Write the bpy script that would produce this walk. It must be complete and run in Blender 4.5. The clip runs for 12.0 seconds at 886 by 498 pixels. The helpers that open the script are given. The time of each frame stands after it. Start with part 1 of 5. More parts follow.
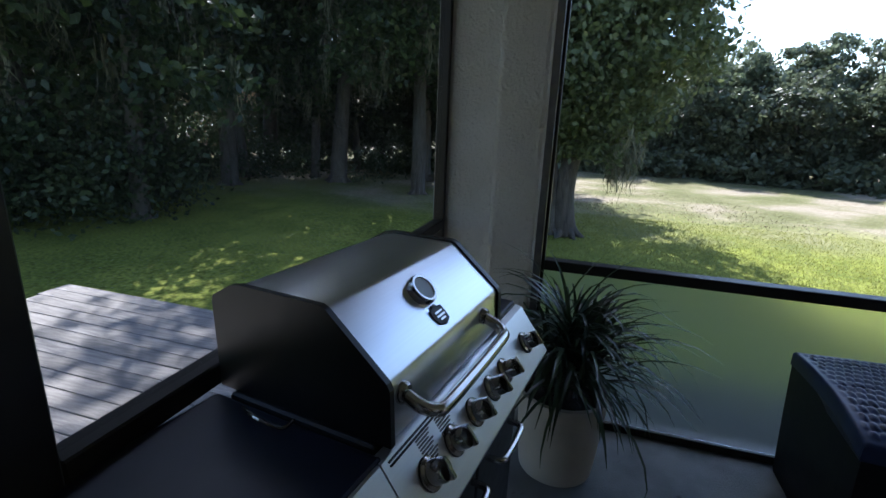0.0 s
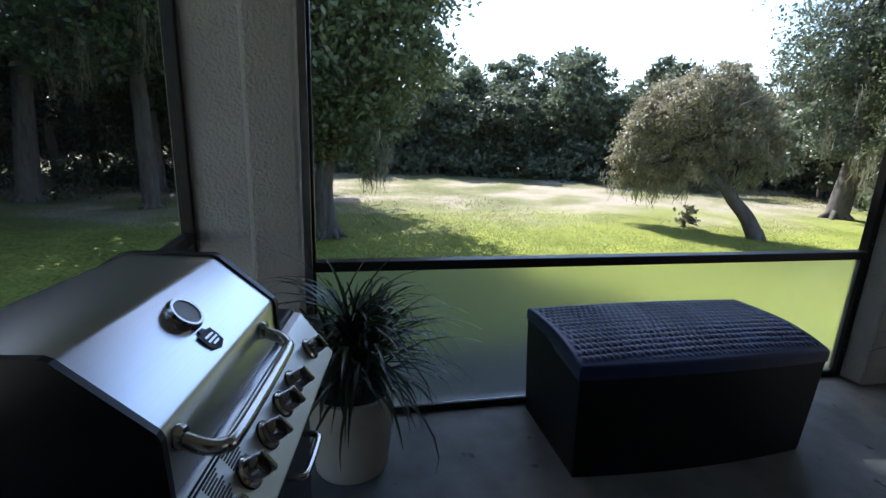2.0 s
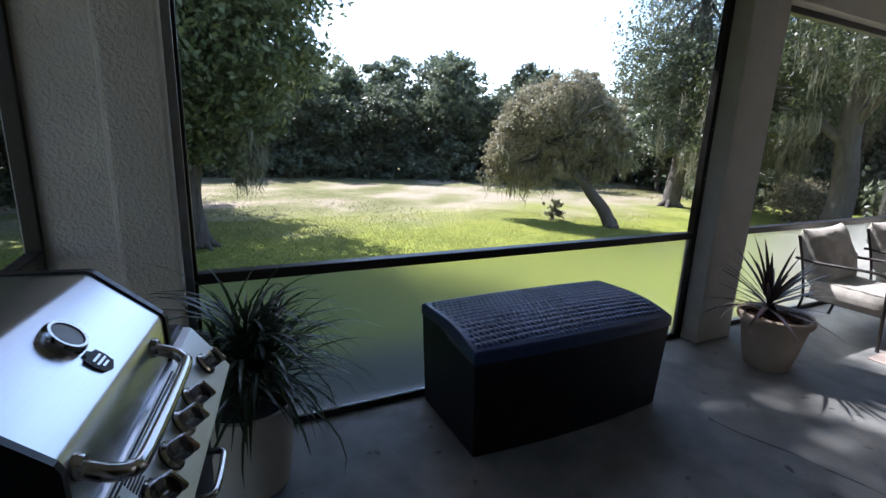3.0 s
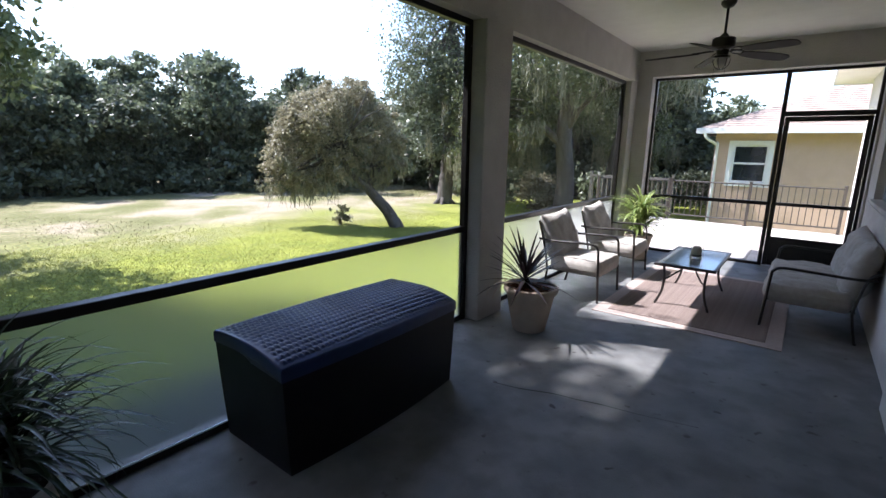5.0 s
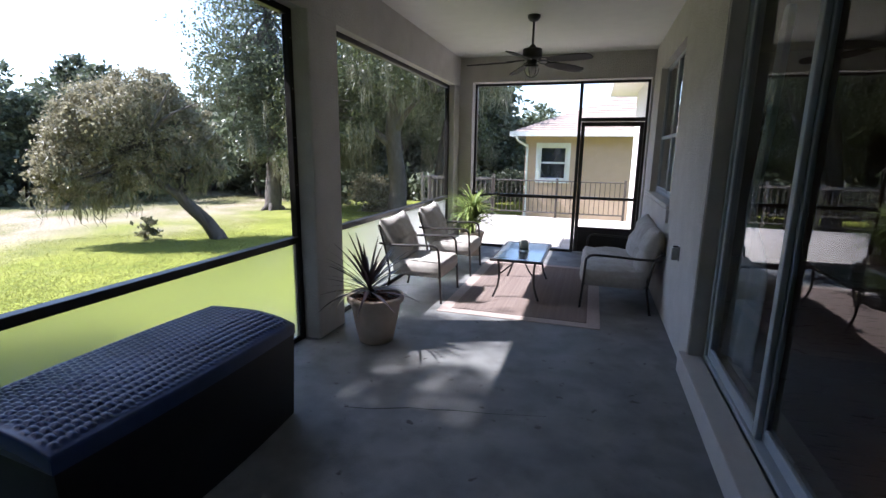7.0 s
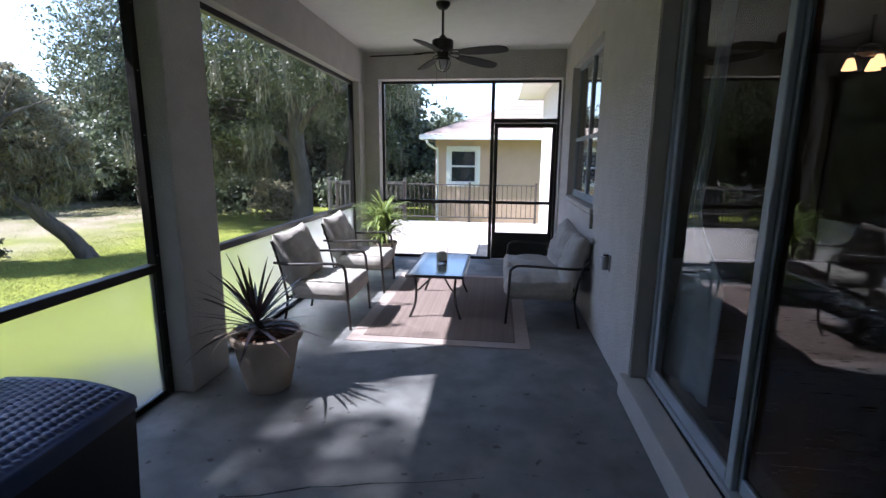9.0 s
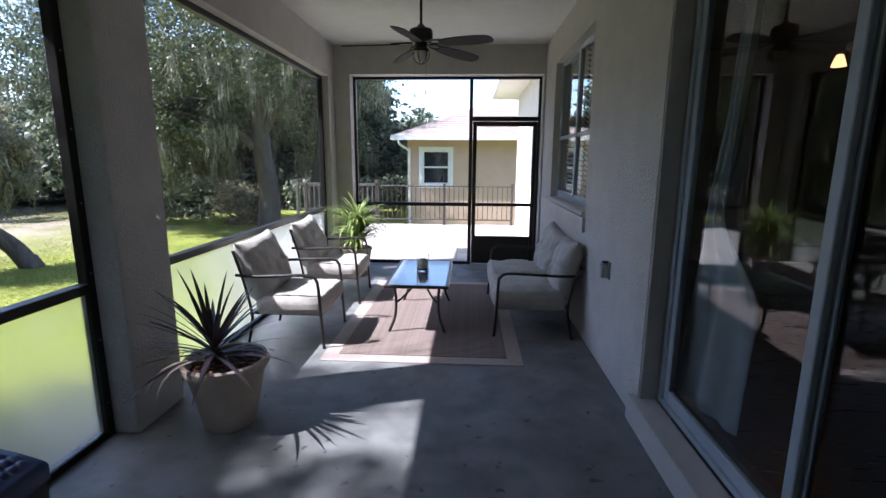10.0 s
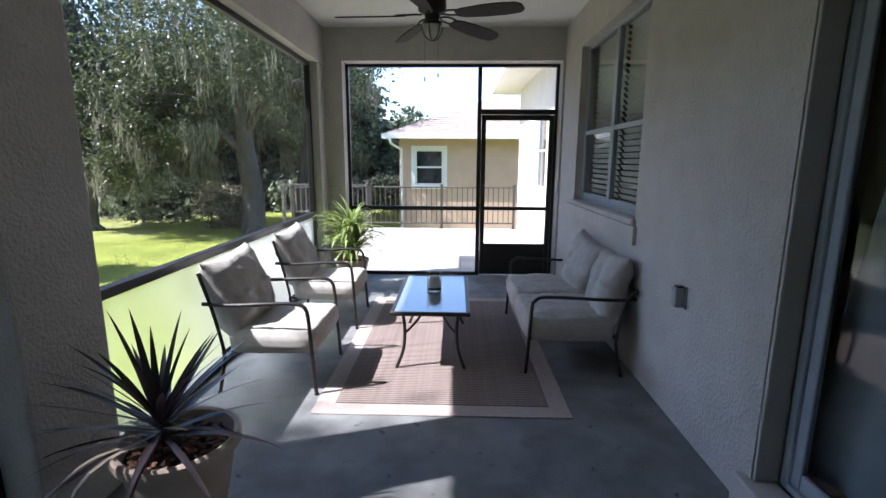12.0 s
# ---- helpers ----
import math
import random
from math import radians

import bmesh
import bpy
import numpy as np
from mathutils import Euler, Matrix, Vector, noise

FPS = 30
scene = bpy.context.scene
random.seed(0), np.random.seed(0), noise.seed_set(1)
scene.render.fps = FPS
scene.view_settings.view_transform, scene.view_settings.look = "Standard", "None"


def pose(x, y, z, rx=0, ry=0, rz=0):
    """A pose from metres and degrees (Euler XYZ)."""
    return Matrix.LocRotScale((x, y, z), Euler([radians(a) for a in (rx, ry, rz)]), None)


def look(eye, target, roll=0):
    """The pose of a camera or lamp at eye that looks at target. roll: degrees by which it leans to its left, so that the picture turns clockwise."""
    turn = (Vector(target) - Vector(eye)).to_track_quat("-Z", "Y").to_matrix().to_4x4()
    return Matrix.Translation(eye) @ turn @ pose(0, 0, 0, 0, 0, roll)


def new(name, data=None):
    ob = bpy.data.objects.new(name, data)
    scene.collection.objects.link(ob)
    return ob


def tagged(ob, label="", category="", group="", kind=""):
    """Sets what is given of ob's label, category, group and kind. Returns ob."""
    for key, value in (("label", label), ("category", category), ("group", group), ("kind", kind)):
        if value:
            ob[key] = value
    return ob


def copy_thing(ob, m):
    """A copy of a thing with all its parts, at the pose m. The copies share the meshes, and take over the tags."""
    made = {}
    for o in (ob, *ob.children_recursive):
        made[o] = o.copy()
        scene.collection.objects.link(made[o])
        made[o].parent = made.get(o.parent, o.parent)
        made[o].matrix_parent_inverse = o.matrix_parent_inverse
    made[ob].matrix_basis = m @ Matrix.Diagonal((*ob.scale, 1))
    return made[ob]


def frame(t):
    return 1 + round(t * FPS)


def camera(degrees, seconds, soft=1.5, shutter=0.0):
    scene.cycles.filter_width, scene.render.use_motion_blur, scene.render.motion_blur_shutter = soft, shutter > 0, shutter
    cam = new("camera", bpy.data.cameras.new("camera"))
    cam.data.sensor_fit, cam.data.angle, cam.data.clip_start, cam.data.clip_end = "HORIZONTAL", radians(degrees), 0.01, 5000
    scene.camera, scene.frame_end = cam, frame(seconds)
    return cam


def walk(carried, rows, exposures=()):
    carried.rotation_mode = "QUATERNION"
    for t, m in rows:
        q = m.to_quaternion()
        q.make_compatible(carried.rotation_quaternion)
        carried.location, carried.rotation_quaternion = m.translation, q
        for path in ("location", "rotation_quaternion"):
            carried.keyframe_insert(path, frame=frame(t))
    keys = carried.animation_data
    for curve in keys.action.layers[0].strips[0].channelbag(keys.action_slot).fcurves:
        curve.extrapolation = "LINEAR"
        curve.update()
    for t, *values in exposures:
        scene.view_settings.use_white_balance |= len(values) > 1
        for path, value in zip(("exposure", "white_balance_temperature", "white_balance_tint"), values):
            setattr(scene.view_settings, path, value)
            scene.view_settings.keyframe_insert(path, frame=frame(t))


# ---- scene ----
cam = camera(86.7, 12.0)
PATH = [
    (0, (2.274, -7.799, 1.511), (0.424, -8.342, 0.977), 2.4),
    (0.5, (2.234, -7.812, 1.498), (0.326, -8.111, 0.978), 2.6),
    (1, (2.239, -7.807, 1.498), (0.305, -7.872, 0.992), 2.2),
    (1.5, (2.25, -7.819, 1.499), (0.321, -7.631, 1.004), 2.4),
    (2, (2.268, -7.82, 1.503), (0.375, -7.397, 1.017), 2.3),
    (2.5, (2.29, -7.847, 1.503), (0.463, -7.185, 1.029), 2.2),
    (3, (2.313, -7.873, 1.509), (0.578, -6.993, 1.045), 2.2),
    (5, (2.366, -7.932, 1.537), (1.176, -6.38, 1.118), 1.1),
    (5.5, (2.36, -7.925, 1.546), (1.318, -6.268, 1.137), 0.9),
    (6, (2.284, -7.908, 1.554), (1.415, -6.153, 1.146), 1.2),
    (6.5, (2.27, -7.833, 1.537), (1.541, -6.014, 1.14), 0.7),
    (7, (2.235, -7.741, 1.539), (1.647, -5.872, 1.139), 0.8),
    (7.5, (2.239, -7.633, 1.541), (1.763, -5.732, 1.143), 0.6),
    (9.5, (2.027, -6.973, 1.513), (1.864, -5.015, 1.138), 0.5),
    (10, (1.961, -6.797, 1.505), (1.855, -4.835, 1.132), 0.4),
    (10.5, (1.892, -6.607, 1.501), (1.815, -4.644, 1.129), 0.5),
    (11, (1.819, -6.427, 1.507), (1.751, -4.463, 1.134), 0.4),
    (11.5, (1.74, -6.228, 1.494), (1.685, -4.264, 1.118), 0.7),
    (12, (1.697, -6.036, 1.482), (1.643, -4.071, 1.11), 0.3),
]
walk(cam, [(t, look(eye, target, roll)) for t, eye, target, roll in PATH],
     exposures=[(0.0, 1.8, 5800, 12), (1.0, 1.87, 5800, 12), (3.0, 1.88, 5950, 16), (5.5, 2.08, 5950, 18), (9.5, 2.03, 5650, 19), (12.0, 2.14, 5750, 16)])

# ---- world, sun, exposure ----
SUN_EL, SUN_AZ = radians(49), math.atan2(-0.95, -0.31)
world = bpy.data.worlds.new("world")
scene.world = world
world.use_nodes = True
_sky = world.node_tree.nodes.new("ShaderNodeTexSky")
_sky.sky_type, _sky.sun_disc = "NISHITA", False
_sky.sun_elevation, _sky.sun_rotation = SUN_EL, SUN_AZ
_sky.air_density, _sky.dust_density, _sky.ozone_density = 1.0, 0.7, 1.0
_bg = world.node_tree.nodes["Background"]
_bg.inputs["Strength"].default_value = 0.14
world.node_tree.links.new(_sky.outputs[0], _bg.inputs["Color"])
_s = bpy.data.lights.new("sun", "SUN")
_s.energy, _s.angle, _s.color = 4.2, radians(0.55), (1.0, 0.965, 0.91)
sun_lamp = new("sun", _s)
_to = Vector((-0.95 * math.cos(SUN_EL), -0.31 * math.cos(SUN_EL), math.sin(SUN_EL)))
sun_lamp.matrix_world = look(_to * 60, (0, 0, 0))


# ---- materials ----
def material(name, col, col2=None, rough=0.6, metal=0.0, scale=8.0, detail=6.0, bump=0.0, bump_scale=60.0, bump_kind="NOISE", bump_dist=0.01,
             stain=None, stain_scale=1.2, stain_amt=0.4, vary=0.0, stretch=(1, 1, 1), rough_var=0.1, spec=0.5, island=False):
    m = bpy.data.materials.new(name)
    m.use_nodes = True
    nt = m.node_tree
    N, L = nt.nodes, nt.links
    b = N["Principled BSDF"]
    co = N.new("ShaderNodeTexCoord")
    mp = N.new("ShaderNodeMapping")
    mp.inputs["Scale"].default_value = stretch
    L.new(co.outputs["Object"], mp.inputs["Vector"])
    n1 = N.new("ShaderNodeTexNoise")
    n1.inputs["Scale"].default_value, n1.inputs["Detail"].default_value = scale, detail
    L.new(mp.outputs[0], n1.inputs["Vector"])
    col2 = col2 or tuple(c * 0.75 for c in col)
    r1 = N.new("ShaderNodeValToRGB")
    r1.color_ramp.elements[0].position, r1.color_ramp.elements[1].position = 0.32, 0.68
    r1.color_ramp.elements[0].color, r1.color_ramp.elements[1].color = (*col2, 1), (*col, 1)
    L.new(n1.outputs[0], r1.inputs[0])
    out = r1.outputs[0]
    if stain:
        n2 = N.new("ShaderNodeTexNoise")
        n2.inputs["Scale"].default_value, n2.inputs["Detail"].default_value = stain_scale, 8
        L.new(mp.outputs[0], n2.inputs["Vector"])
        r2 = N.new("ShaderNodeValToRGB")
        r2.color_ramp.elements[0].position, r2.color_ramp.elements[1].position = 0.45, 0.7
        r2.color_ramp.elements[0].color, r2.color_ramp.elements[1].color = (0, 0, 0, 1), (stain_amt,) * 3 + (1,)
        L.new(n2.outputs[0], r2.inputs[0])
        mx = N.new("ShaderNodeMix")
        mx.data_type = "RGBA"
        L.new(r2.outputs[0], mx.inputs["Factor"])
        L.new(out, mx.inputs["A"])
        mx.inputs["B"].default_value = (*stain, 1)
        out = mx.outputs["Result"]
    if vary:
        src = N.new("ShaderNodeNewGeometry").outputs["Random Per Island"] if island else N.new("ShaderNodeObjectInfo").outputs["Random"]
        mr = N.new("ShaderNodeMapRange")
        mr.inputs["To Min"].default_value, mr.inputs["To Max"].default_value = 1 - vary, 1 + vary
        L.new(src, mr.inputs["Value"])
        hv = N.new("ShaderNodeHueSaturation")
        L.new(mr.outputs[0], hv.inputs["Value"])
        L.new(out, hv.inputs["Color"])
        out = hv.outputs[0]
    L.new(out, b.inputs["Base Color"])
    b.inputs["Metallic"].default_value = metal
    b.inputs["Specular IOR Level"].default_value = spec
    rr = N.new("ShaderNodeMapRange")
    rr.inputs["To Min"].default_value, rr.inputs["To Max"].default_value = max(0.02, rough - rough_var), min(1, rough + rough_var)
    L.new(n1.outputs[0], rr.inputs["Value"])
    L.new(rr.outputs[0], b.inputs["Roughness"])
    if bump:
        if bump_kind == "VORONOI":
            nb = N.new("ShaderNodeTexVoronoi")
            nb.feature = "SMOOTH_F1"
        else:
            nb = N.new("ShaderNodeTexNoise")
            nb.inputs["Detail"].default_value = 4
        nb.inputs["Scale"].default_value = bump_scale
        L.new(mp.outputs[0], nb.inputs["Vector"])
        bp = N.new("ShaderNodeBump")
        bp.inputs["Strength"].default_value, bp.inputs["Distance"].default_value = bump, bump_dist
        L.new(nb.outputs[0], bp.inputs["Height"])
        L.new(bp.outputs[0], b.inputs["Normal"])
    return m


def glass(name, rough=0.0, ior=1.45, tint=(1, 1, 1)):
    m = bpy.data.materials.new(name)
    m.use_nodes = True
    b = m.node_tree.nodes["Principled BSDF"]
    b.inputs["Base Color"].default_value = (*tint, 1)
    b.inputs["Transmission Weight"].default_value, b.inputs["Roughness"].default_value, b.inputs["IOR"].default_value = 1, rough, ior
    return m


def screen_mesh(name, veil, col):
    """Fine insect screen: mostly open, the threads catch some light."""
    m = bpy.data.materials.new(name)
    m.use_nodes = True
    N, L = m.node_tree.nodes, m.node_tree.links
    N.remove(N["Principled BSDF"])
    t, d, x = N.new("ShaderNodeBsdfTransparent"), N.new("ShaderNodeBsdfDiffuse"), N.new("ShaderNodeMixShader")
    d.inputs["Color"].default_value = (*col, 1)
    x.inputs[0].default_value = veil
    L.new(t.outputs[0], x.inputs[1])
    L.new(d.outputs[0], x.inputs[2])
    L.new(x.outputs[0], N["Material Output"].inputs["Surface"])
    return m


def leafy(name, c1, c2, trans=0.35, vary=0.5, rough=0.45):
    """Leaves: glossy upper side, some light through them, every leaf a little different."""
    m = bpy.data.materials.new(name)
    m.use_nodes = True
    N, L = m.node_tree.nodes, m.node_tree.links
    b = N["Principled BSDF"]
    r = N.new("ShaderNodeValToRGB")
    r.color_ramp.elements[0].color, r.color_ramp.elements[1].color = (*c1, 1), (*c2, 1)
    L.new(N.new("ShaderNodeNewGeometry").outputs["Random Per Island"], r.inputs[0])
    hv = N.new("ShaderNodeHueSaturation")
    mr = N.new("ShaderNodeMapRange")
    mr.inputs["To Min"].default_value, mr.inputs["To Max"].default_value = 1 - vary, 1 + vary
    L.new(N.new("ShaderNodeObjectInfo").outputs["Random"], mr.inputs["Value"])
    L.new(mr.outputs[0], hv.inputs["Value"])
    L.new(r.outputs[0], hv.inputs["Color"])
    L.new(hv.outputs[0], b.inputs["Base Color"])
    b.inputs["Roughness"].default_value = rough
    t, x = N.new("ShaderNodeBsdfTranslucent"), N.new("ShaderNodeMixShader")
    L.new(hv.outputs[0], t.inputs["Color"])
    x.inputs[0].default_value = trans
    L.new(b.outputs[0], x.inputs[1])
    L.new(t.outputs[0], x.inputs[2])
    L.new(x.outputs[0], N["Material Output"].inputs["Surface"])
    return m


def glow(name, col, strength):
    m = bpy.data.materials.new(name)
    m.use_nodes = True
    b = m.node_tree.nodes["Principled BSDF"]
    b.inputs["Base Color"].default_value = (*col, 1)
    b.inputs["Emission Color"].default_value, b.inputs["Emission Strength"].default_value = (*col, 1), strength
    return m


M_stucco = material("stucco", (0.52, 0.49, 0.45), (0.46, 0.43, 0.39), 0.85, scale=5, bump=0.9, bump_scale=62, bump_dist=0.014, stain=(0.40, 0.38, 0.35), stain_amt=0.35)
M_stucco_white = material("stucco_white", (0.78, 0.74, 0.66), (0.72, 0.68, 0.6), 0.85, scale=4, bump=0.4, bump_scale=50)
M_ceiling = material("ceiling_paint", (0.66, 0.64, 0.60), (0.62, 0.60, 0.56), 0.9, scale=6, bump=0.25, bump_scale=90)
M_concrete = material("porch_concrete", (0.21, 0.212, 0.206), (0.135, 0.138, 0.135), 0.6, scale=3.0, detail=12, bump=0.2, bump_scale=120, stain=(0.085, 0.082, 0.08), stain_scale=4.5, stain_amt=0.7)
_n, _l = M_concrete.node_tree.nodes, M_concrete.node_tree.links
_b = _n["Principled BSDF"]
_src = _b.inputs["Base Color"].links[0].from_socket
_sp, _sr, _mx = _n.new("ShaderNodeTexNoise"), _n.new("ShaderNodeValToRGB"), _n.new("ShaderNodeMix")
_sp.inputs["Scale"].default_value, _sp.inputs["Detail"].default_value = 11.0, 3
_sr.color_ramp.elements[0].position, _sr.color_ramp.elements[1].position = 0.66, 0.73
_mx.data_type = "RGBA"
_l.new(_n["Mapping"].outputs[0], _sp.inputs["Vector"])
_l.new(_sp.outputs[0], _sr.inputs[0])
_l.new(_sr.outputs[0], _mx.inputs["Factor"])
_l.new(_src, _mx.inputs["A"])
_mx.inputs["B"].default_value = (0.06, 0.055, 0.05, 1)
_l.new(_mx.outputs["Result"], _b.inputs["Base Color"])
M_bronze = material("dark_bronze_aluminium", (0.022, 0.019, 0.017), (0.015, 0.013, 0.012), 0.42, 0.3, scale=20)
M_silver = material("mill_aluminium", (0.42, 0.42, 0.42), (0.33, 0.33, 0.33), 0.45, 0.7, scale=20)
M_trim_white = material("white_trim_paint", (0.70, 0.70, 0.68), (0.64, 0.64, 0.62), 0.5, scale=8)
# white vinyl with the porch shade put into its blue-grey colour
M_vinyl = material("shade_dimmed_white_vinyl", (0.36, 0.39, 0.42), (0.32, 0.35, 0.38), 0.4, scale=9)
M_trim = material("painted_trim", (0.50, 0.47, 0.43), (0.45, 0.42, 0.39), 0.7, scale=7, bump=0.2, bump_scale=80)
M_screen = screen_mesh("insect_screen", 0.16, (0.10, 0.10, 0.10))
M_screen_old = screen_mesh("dusty_insect_screen", 0.17, (0.20, 0.20, 0.20))
M_frost = glass("frosted_acrylic", 0.45, 1.12, (0.74, 0.77, 0.75))
_n, _l = M_frost.node_tree.nodes, M_frost.node_tree.links
_t, _x = _n.new("ShaderNodeBsdfTranslucent"), _n.new("ShaderNodeMixShader")
_t.inputs["Color"].default_value = (0.75, 0.78, 0.76, 1)
_x.inputs[0].default_value = 0.04
_l.new(_n["Principled BSDF"].outputs[0], _x.inputs[1])
_l.new(_t.outputs[0], _x.inputs[2])
_l.new(_x.outputs[0], _n["Material Output"].inputs["Surface"])
M_pane = glass("window_glass", 0.0, 1.32, (0.92, 0.94, 0.93))
M_deck = material("weathered_deck", (0.265, 0.245, 0.232), (0.13, 0.12, 0.112), 0.8, scale=9, detail=10, bump=0.4, bump_scale=30, vary=0.18, stretch=(6, 0.6, 6), stain=(0.11, 0.10, 0.095), stain_scale=2.0)
M_paver = material("pale_pavers", (0.46, 0.42, 0.375), (0.37, 0.335, 0.30), 0.85, scale=10, bump=0.3, bump_scale=70, vary=0.1)
M_bark = material("bark", (0.115, 0.098, 0.082), (0.05, 0.042, 0.034), 0.95, scale=5, bump=0.9, bump_scale=14, stretch=(3, 3, 0.7), stain=(0.13, 0.13, 0.11), stain_amt=0.5)
M_leaf_oak = leafy("oak_leaves", (0.055, 0.075, 0.026), (0.16, 0.18, 0.08), 0.42)
M_leaf_grey = leafy("grey_oak_leaves", (0.19, 0.175, 0.095), (0.42, 0.385, 0.26), 0.42, vary=0.15)
M_leaf_far = leafy("woodland_leaves", (0.07, 0.09, 0.05), (0.18, 0.21, 0.13), 0.4, vary=0.4)
# deep shade under the canopy is put into this darker leaf colour
M_leaf_forest = leafy("shade_darkened_leaves", (0.018, 0.033, 0.010), (0.055, 0.08, 0.026), 0.3)
M_leaf_pine = leafy("pale_pine_needles", (0.10, 0.14, 0.08), (0.20, 0.25, 0.15))
M_moss = leafy("spanish_moss", (0.12, 0.12, 0.07), (0.25, 0.24, 0.155), vary=0.1)
# tree shade on the lawn as a dark colour; also fills the floor crack
M_shade_bed_crack = material("lawn_shade_and_crack", (0.045, 0.05, 0.04), (0.025, 0.03, 0.024), 0.95, scale=14, bump=0.8, bump_scale=25)
# the dimness of the rooms is put into these dark wall and floor colours
M_room = material("room_dimness", (0.055, 0.036, 0.026), (0.045, 0.03, 0.02), 0.9, scale=3)
M_roomfloor = material("dimmed_wood_floor", (0.03, 0.015, 0.009), (0.018, 0.009, 0.006), 0.3, scale=6, stretch=(1, 8, 1))


def ground_material():
    m = material("lawn", (0.25, 0.27, 0.055), (0.15, 0.178, 0.034), 0.95, scale=1.1, detail=12, bump=0.9, bump_scale=25, spec=0.1)
    N, L = m.node_tree.nodes, m.node_tree.links
    b = N["Principled BSDF"]
    src = b.inputs["Base Color"].links[0].from_socket
    geo = N.new("ShaderNodeNewGeometry")
    sep = N.new("ShaderNodeSeparateXYZ")
    L.new(geo.outputs["Position"], sep.inputs[0])
    # the mown lawn gives way to a dry meadow some way out
    dry = N.new("ShaderNodeMapRange")
    dry.inputs["From Min"].default_value, dry.inputs["From Max"].default_value = -10.0, -15.5
    wob = N.new("ShaderNodeTexNoise")
    wob.inputs["Scale"].default_value, wob.inputs["Detail"].default_value = 0.35, 6
    L.new(geo.outputs["Position"], wob.inputs["Vector"])
    ma = N.new("ShaderNodeMath")
    ma.operation = "MULTIPLY_ADD"
    L.new(wob.outputs[0], ma.inputs[0])
    ma.inputs[1].default_value = 9.0
    L.new(sep.outputs["X"], ma.inputs[2])
    ad = N.new("ShaderNodeMath")
    ad.operation = "ADD"
    L.new(ma.outputs[0], ad.inputs[0])
    ad.inputs[1].default_value = -4.5
    L.new(ad.outputs[0], dry.inputs["Value"])
    n = N.new("ShaderNodeTexNoise")
    n.inputs["Scale"].default_value, n.inputs["Detail"].default_value = 0.55, 10
    mp = N.new("ShaderNodeMapping")
    mp.inputs["Scale"].default_value = (0.75, 0.6, 1)
    L.new(geo.outputs["Position"], mp.inputs["Vector"])
    L.new(mp.outputs[0], n.inputs["Vector"])
    r = N.new("ShaderNodeValToRGB")
    e = r.color_ramp.elements
    e[0].position, e[1].position = 0.36, 0.62
    e[0].color, e[1].color = (0.13, 0.135, 0.055, 1), (0.31, 0.265, 0.195, 1)
    k = e.new(0.49)
    k.color = (0.195, 0.185, 0.095, 1)
    L.new(n.outputs[0], r.inputs[0])
    mx = N.new("ShaderNodeMix")
    mx.data_type = "RGBA"
    L.new(dry.outputs[0], mx.inputs["Factor"])
    L.new(src, mx.inputs["A"])
    L.new(r.outputs[0], mx.inputs["B"])
    sp = N.new("ShaderNodeTexNoise")
    sp.inputs["Scale"].default_value, sp.inputs["Detail"].default_value = 16.0, 9
    L.new(geo.outputs["Position"], sp.inputs["Vector"])
    sr = N.new("ShaderNodeMapRange")
    sr.inputs["From Min"].default_value, sr.inputs["From Max"].default_value = 0.3, 0.7
    sr.inputs["To Min"].default_value, sr.inputs["To Max"].default_value = 0.35, 1.5
    L.new(sp.outputs[0], sr.inputs["Value"])
    hv = N.new("ShaderNodeHueSaturation")
    L.new(mx.outputs["Result"], hv.inputs["Color"])
    L.new(sr.outputs[0], hv.inputs["Value"])
    L.new(hv.outputs[0], b.inputs["Base Color"])
    return m


M_lawn = ground_material()


# ---- mesh helpers ----
def box(bm, x0, x1, y0, y1, z0, z1):
    m = Matrix.LocRotScale(((x0 + x1) / 2, (y0 + y1) / 2, (z0 + z1) / 2), None, (abs(x1 - x0), abs(y1 - y0), abs(z1 - z0)))
    return bmesh.ops.create_cube(bm, size=1, matrix=m)["verts"]


def bev(bm, w, seg=2, angle=30):
    es = [e for e in bm.edges if len(e.link_faces) == 2 and e.calc_face_angle(0) > radians(angle)]
    bmesh.ops.bevel(bm, geom=es, offset=w, segments=seg, affect="EDGES", profile=0.5, clamp_overlap=True)


def tube(bm, pts, r, n=8, r2=None, caps=True):
    """A round bar along a line of points, tapering from r to r2."""
    pts = [Vector(p) for p in pts]
    r2 = r if r2 is None else r2
    rings, side = [], None
    for i, p in enumerate(pts):
        a = (pts[min(i + 1, len(pts) - 1)] - pts[max(i - 1, 0)]).normalized()
        if side is None:
            side = a.cross(Vector((0, 0, 1)) if abs(a.z) < 0.9 else Vector((1, 0, 0))).normalized()
        side = (side - a * side.dot(a)).normalized()
        up = a.cross(side)
        rad = r + (r2 - r) * i / max(1, len(pts) - 1)
        rings.append([bm.verts.new(p + (side * math.cos(2 * math.pi * k / n) + up * math.sin(2 * math.pi * k / n)) * rad) for k in range(n)])
    for a, b in zip(rings, rings[1:]):
        for k in range(n):
            bm.faces.new((a[k], a[(k + 1) % n], b[(k + 1) % n], b[k]))
    if caps:
        bm.faces.new(rings[0][::-1])
        bm.faces.new(rings[-1])


